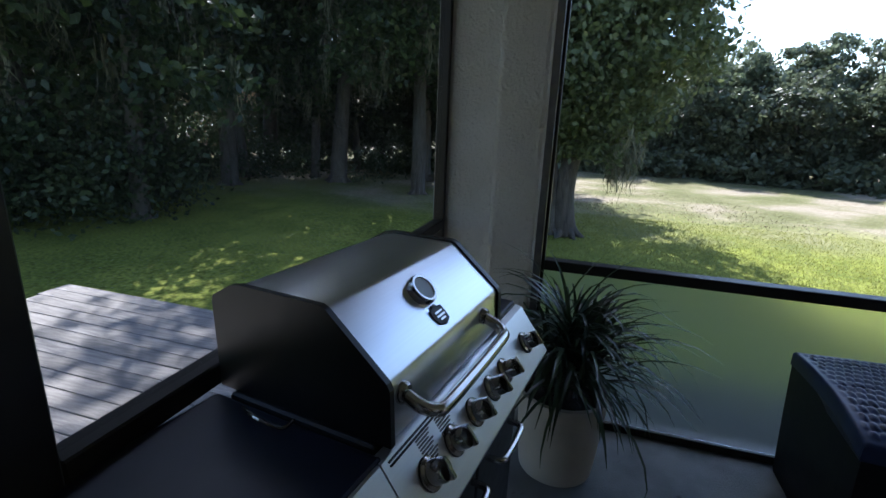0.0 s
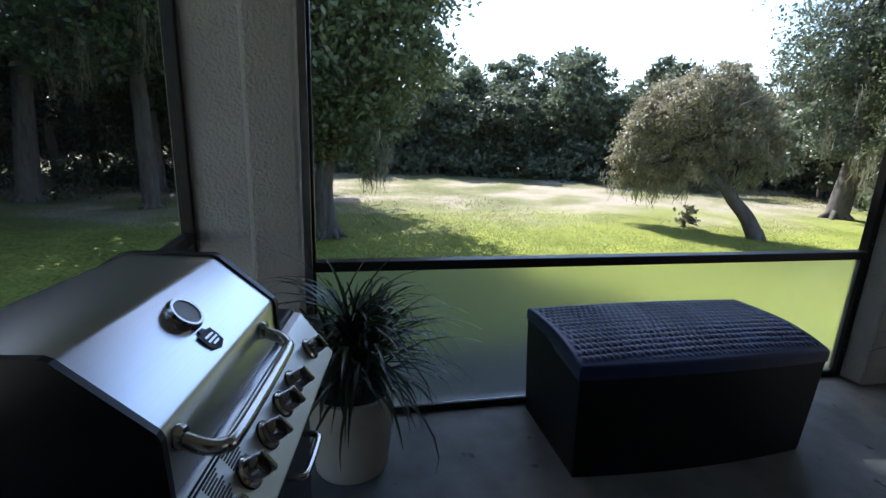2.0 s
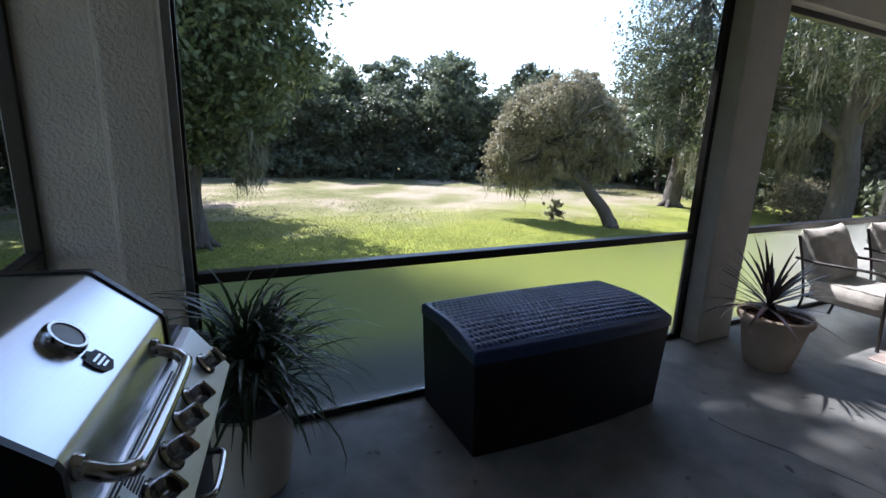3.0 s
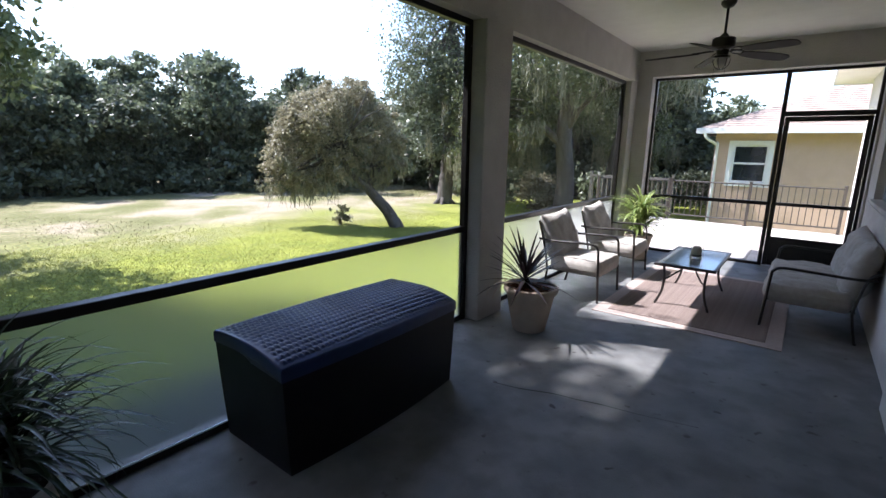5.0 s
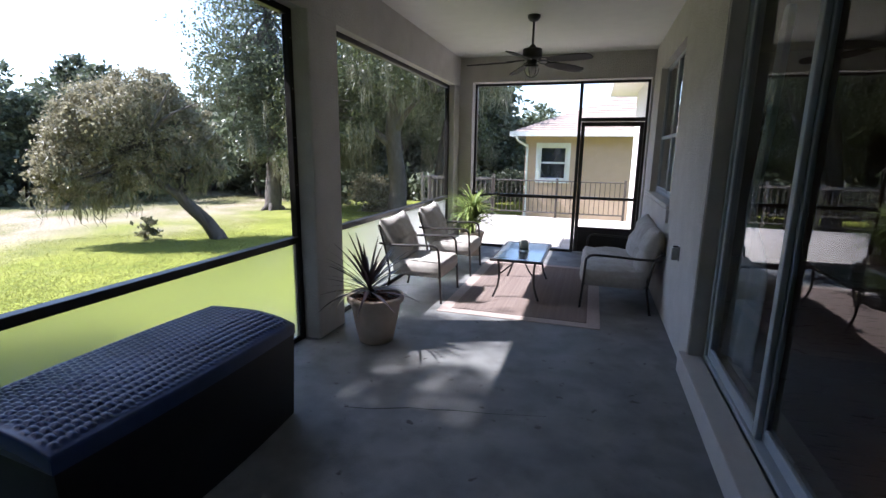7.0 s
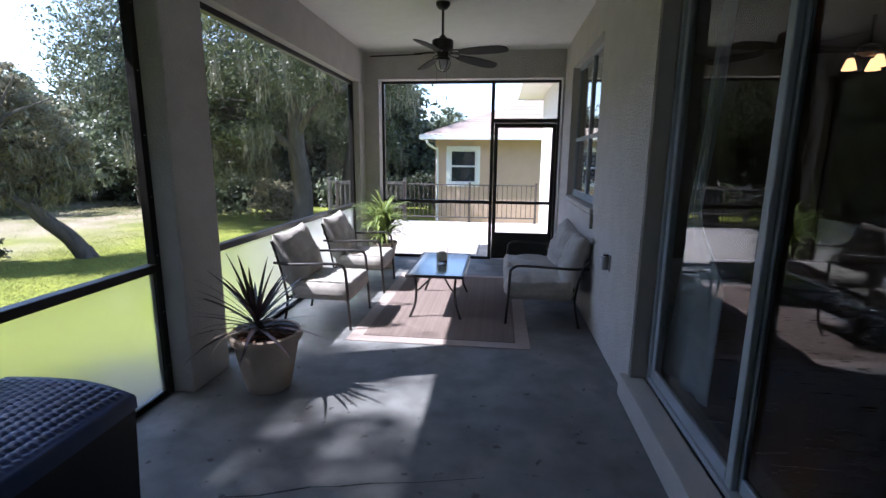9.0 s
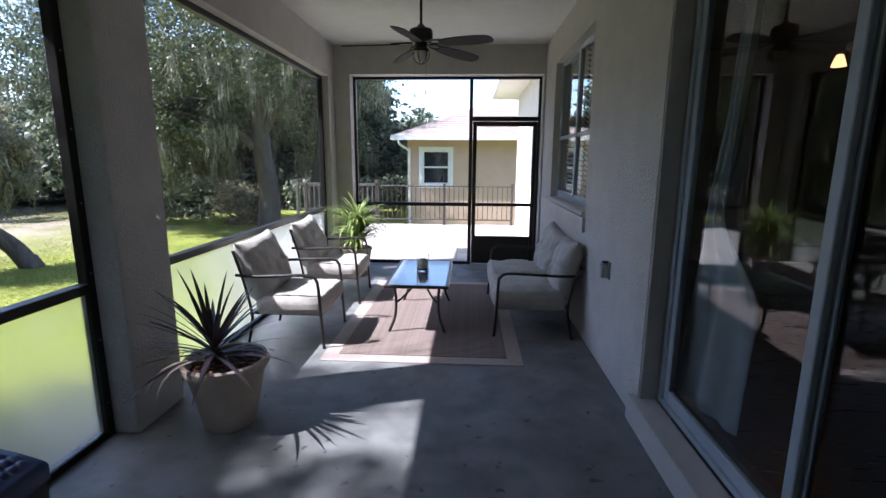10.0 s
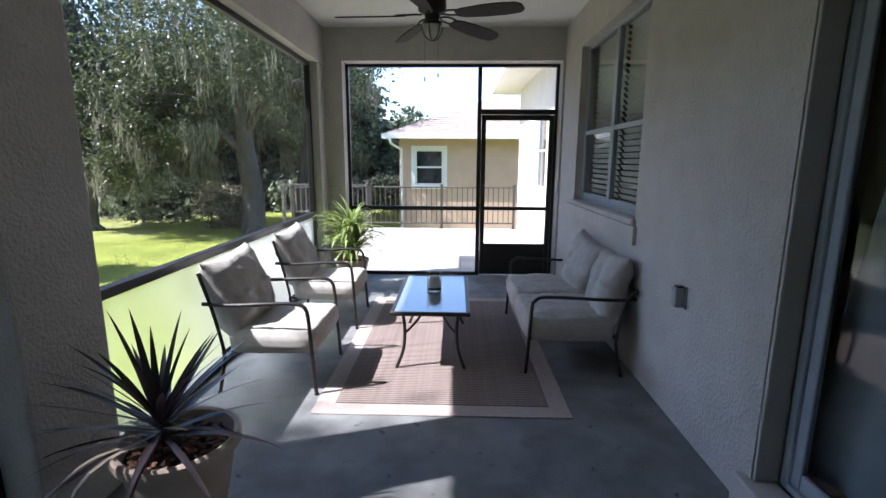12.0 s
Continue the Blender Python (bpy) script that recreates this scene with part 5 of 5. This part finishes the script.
for ring, (rad, step) in enumerate(((32.6, 2.3), (35.8, 2.5), (39.4, 2.9))):
    an = 36.0
    while an < 106:
        r = rad + g.uniform(-1.1, 1.1) + (6 - (an - 36) * 0.3 if an < 56 else 0)
        x, y = 2.2 - math.sin(radians(an)) * r, -7.8 + math.cos(radians(an)) * r
        m = pose(x, y, GZ, 0, 0, g.uniform(0, 360))
        t = copy_thing(KINDS[count % 4], m)
        s = g.uniform(0.85, 1.12) * (0.73, 0.82, 0.91)[ring]
        t.scale = (s, s, s * g.uniform(0.9, 1.08))
        count += 1
        an += math.degrees(step / r) * g.uniform(0.8, 1.2)
for x, y in ((-14, 24), (-10, 27), (-6, 30), (-17, 21), (-20, 27), (-1, 36), (3, 40), (7, 38), (-4, 40), (11, 42), (-12, 33), (-2.5, 24), (-5, 21), (-7.2, 22.5), (-9.4, 20.8), (-12.4, 20.4), (-15.2, 18.6), (-18.4, 17.8), (-8.2, 25.5), (-10.8, 23.6)):
    t = copy_thing(KINDS[count % 4], pose(x, y, GZ, 0, 0, g.uniform(0, 360)))
    s = g.uniform(0.75, 0.95) if y > 35 or x > -3 else g.uniform(0.9, 1.15)
    t.scale = (s, s, s * (0.8 if x > -6 else 1))
    count += 1
for t in KINDS:
    t.scale = (0.72, 0.72, 0.72)
# a close belt of trees behind the shady woods
for k in range(15):
    an = 99 + k * 5
    if 126 < an < 136:
        continue
    r = 31 + g.uniform(-2.5, 2.5)
    t = copy_thing(KINDS[k % 4], pose(2.2 - math.sin(radians(an)) * r, -7.8 + math.cos(radians(an)) * r, GZ, 0, 0, g.uniform(0, 360)))
    s = g.uniform(0.78, 0.98)
    t.scale = (s, s, s)
# brush at the foot of the belt
b = leaf_mesh("underbrush", M_leaf_far, [(2.2 - math.sin(radians(a)) * 31.0, -7.8 + math.cos(radians(a)) * 31.0, GZ + 0.55, 1.35, 1.35, 0.95, 420, 16) for a in range(50, 106, 3)]
              + [(-11.5 - k * 1.6, 14.5 + k * 1.0, GZ + 0.8, 1.3, 1.3, 1.3, 500, 18) for k in range(8)]
              + [(-4.5 - k * 1.35, 19.4 - 0.12 * k, GZ + 0.8, 1.1, 1.0, 1.0, 620, 20) for k in range(10)], 0.34, 99, 0.22)
tagged(new("underbrush", b), "tangled green underbrush at the foot of the woods", "underbrush", kind="stuff")

# shady woods beyond the deck
SHADE = []
for k in range(3):
    h = (13, 15, 12)[k]
    g = random.Random(170 + k)
    bl = [(0, 0, h * 0.72, 3.1, 3.1, h * 0.2, 6500, 90)] + [(g.uniform(-2, 2), g.uniform(-2, 2), h * g.uniform(0.28, 0.8), 1.7, 1.7, 1.2, 1100, 24) for _ in range(7)]
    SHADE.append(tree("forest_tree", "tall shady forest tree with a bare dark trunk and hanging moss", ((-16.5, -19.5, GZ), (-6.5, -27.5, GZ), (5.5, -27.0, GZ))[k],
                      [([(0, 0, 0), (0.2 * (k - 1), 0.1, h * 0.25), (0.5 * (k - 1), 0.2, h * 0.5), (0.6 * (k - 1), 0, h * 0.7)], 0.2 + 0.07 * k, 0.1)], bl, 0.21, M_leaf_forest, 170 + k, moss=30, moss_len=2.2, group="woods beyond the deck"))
g = random.Random(77)
for x, y in ((-12.8, -13.2), (-15.5, -10.5), (-14.5, -17.2), (-17, -14.5), (-5.5, -17), (-20, -12), (-19.8, -19), (-7.5, -23), (-9.5, -26), (0, -24), (-4, -28), (-22, -26), (-25, -17), (6, -22), (-10, -31), (-15, -34), (-29, -22), (-1.0, -16.3), (8, -15), (-24, -36), (-11.5, -19.8), (-13.8, -21), (-8.6, -19.6), (-5.2, -21.8), (-17.5, -22.5), (-10.8, -23.5), (-12, -28.5)):
    r = math.hypot(x - 2.2, y + 7.8)
    k = (2.8 + 0.93 * r) / r
    t = copy_thing(SHADE[g.randrange(3)], pose(2.2 + (x - 2.2) * k, -7.8 + (y + 7.8) * k, GZ, 0, 0, g.uniform(0, 360)))
    s = g.uniform(0.98, 1.2)
    t.scale = (s, s, s)


def bank(n, r0, r1, z, size, leaves, clusters, a0=99, a1=156):
    """Clumps of undergrowth scattered along the edge of the woods."""
    out = []
    for _ in range(n):
        an, r = radians(g.uniform(a0, a1)), g.uniform(r0, r1)
        out.append((2.2 - math.sin(an) * r, -7.8 + math.cos(an) * r, GZ + z, size, size, size * g.uniform(0.5, 1.1), leaves, clusters))
    return out


# undergrowth takes the leaf colour with the woodland shade in it
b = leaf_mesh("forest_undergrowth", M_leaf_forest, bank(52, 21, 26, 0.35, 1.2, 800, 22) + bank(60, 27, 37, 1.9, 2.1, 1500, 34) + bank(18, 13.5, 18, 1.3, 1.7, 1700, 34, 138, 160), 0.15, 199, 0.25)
tagged(new("forest_undergrowth", b), "low green undergrowth among the trees, woodland shade in its dark leaf colour", "undergrowth", kind="stuff")
for k in range(9):
    e = thing("sapling", "thin leaning sapling trunk in the shady woods", "sapling", (-8 - 1.9 * k + g.uniform(-1, 1), -27 + 0.9 * k - g.uniform(0, 6), GZ), group="saplings in the woods")
    b = bmesh.new()
    tube(b, curve_pts([(0, 0, 0), (g.uniform(-0.3, 0.3), 0, 2), (g.uniform(-0.8, 0.8), 0.3, 4.5), (g.uniform(-1.6, 1.6), 0.2, 7)], 5), 0.09, 7, 0.03)
    part("trunk", b, M_bark, e, smooth=60)


# ---- patio beyond the far screen ----
def fence(name, label, a, c, posts, top=0.92, z=-0.06):
    e = thing(name, label, "fence")
    a, c = Vector((*a, 0)), Vector((*c, 0))
    ln = (c - a).length
    d = (c - a) / ln
    for k in range(posts):
        p = a + d * ln * k / (posts - 1)
        b = bmesh.new()
        rounded(b, p.x - 0.028, p.x + 0.028, p.y - 0.028, p.y + 0.028, z, top + 0.05, 0.004, 1)
        rounded(b, p.x - 0.036, p.x + 0.036, p.y - 0.036, p.y + 0.036, top + 0.05, top + 0.065, 0.004, 1)
        rounded(b, p.x - 0.05, p.x + 0.05, p.y - 0.05, p.y + 0.05, z, z + 0.012, 0.003, 1)
        part("post", b, M_fence, e)
    for zz in (top, z + 0.13):
        b = bmesh.new()
        tube(b, [a + Vector((0, 0, zz)), c + Vector((0, 0, zz))], 0.016, 4)
        part("rail", b, M_fence, e)
    n = int(ln / 0.115)
    pk = mesh_of((lambda q: (box(q, -0.008, 0.008, -0.008, 0.008, z + 0.13, top), q)[1])(bmesh.new()), "picket", M_fence)
    for k in range(1, n):
        p = a + d * ln * k / n
        o = new("picket", pk)
        o.parent = e
        o.location = (p.x, p.y, 0)


M_fence = material("grey_bronze_aluminium", (0.055, 0.045, 0.038), (0.042, 0.035, 0.03), 0.5, 0.2, scale=20)
M_wood_rail = material("grey_wood_rail", (0.22, 0.19, 0.17), (0.15, 0.13, 0.115), 0.85, scale=12, bump=0.3, bump_scale=40)
fence("patio_fence", "grey metal picket fence along the patio edge", (-0.26, 4.62), (3.0, 4.62), 3, 0.88)
fence("patio_fence", "grey metal picket fence at the patio corner", (-1.9, 4.2), (-0.30, 4.62), 2, 0.88)
solid("patio_base", M_paver, [(-1.9, 3.25, 0.135, 4.72, -1.4, -0.105)], "concrete bed under the patio pavers", "patio")

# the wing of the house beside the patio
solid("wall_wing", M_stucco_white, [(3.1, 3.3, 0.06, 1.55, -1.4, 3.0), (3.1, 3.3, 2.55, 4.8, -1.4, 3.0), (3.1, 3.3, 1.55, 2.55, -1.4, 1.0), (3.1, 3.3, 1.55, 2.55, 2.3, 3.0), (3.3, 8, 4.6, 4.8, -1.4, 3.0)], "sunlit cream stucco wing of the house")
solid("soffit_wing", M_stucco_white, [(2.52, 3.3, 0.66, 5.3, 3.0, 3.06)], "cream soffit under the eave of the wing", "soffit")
solid("fascia_wing", M_trim_white, [(2.49, 2.52, 0.66, 5.33, 2.98, 3.16), (2.52, 8, 5.30, 5.33, 2.98, 3.16)], "white fascia board on the eave of the wing", "fascia")
e = tagged(thing("window_6", "white framed window in the sunlit wing wall", "window"), kind="structure")
for q in ((1.55, 1.60, 1.0, 2.3), (2.50, 2.55, 1.0, 2.3), (1.60, 2.50, 2.25, 2.3), (1.60, 2.50, 1.0, 1.05), (1.60, 2.50, 1.63, 1.67)):
    bar("window_frame", e, M_vinyl, 3.15, 3.2, *q)
for d, f in ((1.05, 1.63), (1.67, 2.25)):
    b = bmesh.new()
    box(b, 3.17, 3.176, 1.60, 2.50, d, f)
    part("pane", b, M_pane, e)
# added panel, dark in colour like an unlit room
solid("wing_backing", M_room, [(3.34, 3.4, 0.3, 4.5, -1.4, 3.0)], "added dark panel for the dim room behind the wing window")

# ---- neighbouring house ----
M_darkpane = material("dark_window_pane", (0.02, 0.025, 0.03), (0.015, 0.02, 0.024), 0.08, scale=3, rough_var=0.02, spec=0.8)
M_tan = material("tan_stucco", (0.50, 0.355, 0.265), (0.45, 0.32, 0.235), 0.9, scale=3, bump=0.3, bump_scale=30)
M_roof = material("pale_brown_shingles", (0.38, 0.30, 0.245), (0.29, 0.228, 0.185), 0.9, scale=6, bump=0.6, bump_scale=14, stretch=(1, 4, 4))
e = thing("neighbour_house", "tan stucco house with white trim and a hipped shingle roof", "house", (0, 0, -0.07))
HY = 10.55
b = bmesh.new()
for q in ((-0.3, 0.24, HY, HY + 0.2, -1.4, 2.35), (1.25, 9.5, HY, HY + 0.2, -1.4, 2.35), (0.24, 1.25, HY, HY + 0.2, -1.4, 0.68), (0.24, 1.25, HY, HY + 0.2, 1.92, 2.35), (-0.3, -0.1, HY + 0.2, HY + 9, -1.4, 2.35)):
    box(b, *q)
part("wall", b, M_tan, e)
b = bmesh.new()
x0, x1, y0, y1, zb, rise = -0.8, 12.0, HY - 0.5, HY + 9.5, 2.42, 2.1
v = [b.verts.new(p) for p in ((x0, y0, zb), (x1, y0, zb), (x1, y1, zb), (x0, y1, zb), (x0 + 5.0, (y0 + y1) / 2, zb + rise), (x1 - 5.0, (y0 + y1) / 2, zb + rise), (x0, y0, zb - 0.06), (x1, y0, zb - 0.06), (x1, y1, zb - 0.06), (x0, y1, zb - 0.06))]
for f in ((0, 1, 5, 4), (1, 2, 5), (2, 3, 4, 5), (3, 0, 4), (6, 7, 1, 0), (7, 8, 2, 1), (8, 9, 3, 2), (9, 6, 0, 3), (9, 8, 7, 6)):
    b.faces.new([v[i] for i in f])
R = part("roof", b, M_roof, e, "pale brown shingle hip roof")
# shingle courses on the front slope
cr = mesh_of((lambda q: (box(q, -0.5, 0.5, -0.01, 0.01, -0.006, 0.006), q)[1])(bmesh.new()), "shingle_course", M_roof)
for k in range(1, 26):
    t = k / 26
    o = new("shingle_course", cr)
    o.parent = R
    xa, xb = x0 + 5.0 * t, x1 - 5.0 * t
    o.matrix_basis = pose((xa + xb) / 2, y0 + (y1 - y0) / 2 * t, zb + rise * t + 0.008, 22.8, 0, 0) @ Matrix.Diagonal((xb - xa, 1, 1, 1))
b = bmesh.new()
box(b, x0 - 0.02, x1, y0 - 0.08, y0 - 0.002, zb - 0.16, zb + 0.01)
part("gutter", b, M_trim_white, e, "white gutter")
b = bmesh.new()
box(b, x0, x0 + 0.02, y0, y1, zb - 0.16, zb - 0.061)
box(b, x0 + 0.02, 9.5, y0, HY, zb - 0.09, zb - 0.061)
part("soffit", b, M_trim_white, e)
b = bmesh.new()
tube(b, curve_pts([(-0.55, y0 - 0.04, zb - 0.15), (-0.5, y0 + 0.02, zb - 0.32), (-0.26, HY - 0.05, zb - 0.5), (-0.22, HY - 0.05, zb - 0.7), (-0.22, HY - 0.05, -1.05), (-0.2, HY - 0.25, -1.15)], 4), 0.045, 8)
part("downspout", b, M_trim_white, e, "white downspout")
w = part("window", (lambda q: ([box(q, *z) for z in ((0.12, 0.26, HY - 0.04, HY + 0.01, 0.56, 2.04), (1.23, 1.37, HY - 0.04, HY + 0.01, 0.56, 2.04), (0.26, 1.23, HY - 0.04, HY + 0.01, 1.90, 2.04), (0.26, 1.23, HY - 0.04, HY + 0.01, 0.56, 0.70))], q)[1])(bmesh.new()), M_trim_white, e, "white trimmed window")
for q in ((0.26, 0.31, 0.70, 1.90), (1.18, 1.23, 0.70, 1.90), (0.31, 1.18, 1.28, 1.34), (0.31, 1.18, 1.85, 1.90), (0.31, 1.18, 0.70, 0.75)):
    b = bmesh.new()
    box(b, q[0], q[1], HY + 0.03, HY + 0.07, q[2], q[3])
    part("sash", b, M_trim_white, w)
b = bmesh.new()
box(b, 0.28, 1.21, HY + 0.08, HY + 0.085, 0.70, 1.90)
part("pane", b, M_darkpane, w)
# the neighbour's deck railing
e = thing("deck_railing", "weathered wooden deck railing by the neighbouring house", "railing", (-2.6, 9.2, GZ + 0.3))
for k in range(16):
    b = bmesh.new()
    box(b, -1.3 + k * 0.17, -1.26 + k * 0.17, -0.02, 0.02, 0.75, 1.62)
    part("baluster", b, M_wood_rail, e)
for z in (1.62, 0.75):
    b = bmesh.new()
    box(b, -1.4, 1.4, -0.05, 0.05, z, z + 0.06)
    part("rail", b, M_wood_rail, e)
for x in (-1.4, 0, 1.36):
    b = bmesh.new()
    box(b, x, x + 0.09, -0.045, 0.045, -0.4, 1.80)
    part("post", b, M_wood_rail, e)
# distant pink house seen between the trees
e = thing("distant_house", "low pink house with a pale roof beyond the woods", "house", (-32.0, -37.5, 0.3), 48)
b = bmesh.new()
box(b, -5, 5, -3, 3, -1.5, 2.6)
part("wall", b, material("pink_stucco", (0.55, 0.33, 0.24), (0.5, 0.3, 0.22), 0.9), e)
b = bmesh.new()
extrude_profile(b, [(-3.6, 2.6), (3.6, 2.6), (0, 4.2)], -5.6, 5.6, "x")
part("roof", b, M_stucco_white, e)

# ---- wooden deck beyond the near screen: boards as pieces ----
dk = tagged(thing("deck", "weathered grey wooden deck with bare boards", "deck"), kind="structure")
b = bmesh.new()
for x in (-0.65, 1.2, 3.4):
    box(b, x, x + 0.05, -12.35, -8.65, -0.33, -0.19)
box(b, -0.73, 5.0, -12.38, -12.34, -0.33, -0.19)
box(b, -0.75, -0.71, -12.34, -8.64, -0.33, -0.19)
for x in (-0.65, 2.0, 4.8):
    for y in (-12.25, -10.5, -8.8):
        box(b, x, x + 0.09, y, y + 0.09, GZ - 0.1, -0.33)
part("joists", b, M_wood_rail, dk)
g = random.Random(31)
boards = []
for v in range(4):
    q = bmesh.new()
    box(q, 0, 0.138, -12.4 + 0.015 * v, -8.63, -0.19, -0.152 + 0.002 * (v % 2))
    bev(q, 0.004, 1)
    boards.append(mesh_of(q, "board", M_deck))
scr = mesh_of((lambda q: (lathe(q, [(0.006, 0), (0.006, 0.0015), (0.003, 0.002)], 6), q)[1])(bmesh.new()), "nail", M_blackcast)
for k in range(40):
    o = new("board", boards[g.randrange(4)])
    o.parent = dk
    o.location = (-0.75 + k * 0.1435, 0, g.uniform(-0.002, 0.002))
    for y in (-12.25, -11.1, -9.95, -8.8):
        for dx in (0.035, 0.105):
            s = new("nail", scr)
            s.parent = o
            s.location = (dx, y + g.uniform(-0.02, 0.02), -0.1505)

# ---- patio pavers as pieces ----
pv = tagged(thing("patio", "pale sunlit patio of large square pavers", "patio"), kind="structure")
q = bmesh.new()
box(q, 0, 0.452, 0, 0.452, -0.1, -0.055)
bev(q, 0.004, 1)
pm = mesh_of(q, "paver", M_paver)
for i in range(11):
    for j in range(10):
        o = new("paver", pm)
        o.parent = pv
        o.location = (-1.88 + i * 0.457, 0.14 + j * 0.457, g.uniform(-0.002, 0.002))


# ---- grass blades on the lawn nearest the porch ----
gg = np.random.default_rng(14)
n = 110000
px = -4.0 - 9.5 * gg.random(n) ** 0.8
py = gg.uniform(-12.0, 9.0, n)
C0 = np.stack([px, py, np.full(n, GZ - 0.02)], 1)
an = gg.uniform(0, 6.283, n)
wd = np.stack([np.cos(an), np.sin(an), np.zeros(n)], 1) * gg.uniform(0.004, 0.008, (n, 1))
tip = np.stack([gg.normal(0, 0.03, n), gg.normal(0, 0.03, n), gg.uniform(0.03, 0.06, n)], 1)
V = np.stack([C0 - wd, C0 + wd, C0 + tip], 1).reshape(-1, 3)
me = bpy.data.meshes.new("grass_blades")
me.from_pydata(V.tolist(), [], np.arange(3 * n).reshape(-1, 3).tolist())
me.materials.append(leafy("grass", (0.19, 0.21, 0.043), (0.34, 0.35, 0.085), 0.4, 0.05, 0.6))
tagged(new("grass_blades", me), "short green lawn grass blades", "grass", kind="stuff")


# ---- dry tufts in the meadow ----
n = 60000
px = -13.5 - 18.5 * gg.random(n) ** 0.85
py = gg.uniform(-9.0, 24.0, n)
keep = np.array([noise.noise((a * 0.35, c * 0.25, 7)) for a, c in zip(px, py)]) > gg.uniform(-0.5, 0.35, n)
px, py = px[keep], py[keep]
n = len(px)
C0 = np.stack([px, py, np.full(n, GZ - 0.08)], 1)
an = gg.uniform(0, 6.283, n)
wd = np.stack([np.cos(an), np.sin(an), np.zeros(n)], 1) * gg.uniform(0.025, 0.06, (n, 1))
tip = np.stack([gg.normal(0, 0.06, n), gg.normal(0, 0.06, n), gg.uniform(0.08, 0.13, n)], 1)
V = np.stack([C0 - wd, C0 + wd, C0 + tip], 1).reshape(-1, 3)
me = bpy.data.meshes.new("dry_tufts")
me.from_pydata(V.tolist(), [], np.arange(3 * n).reshape(-1, 3).tolist())
me.materials.append(leafy("dry_grass", (0.18, 0.17, 0.075), (0.36, 0.31, 0.205), 0.4, 0.05, 0.7))
tagged(new("dry_tufts", me), "dry straw-coloured tufts in the meadow", "grass", kind="stuff")
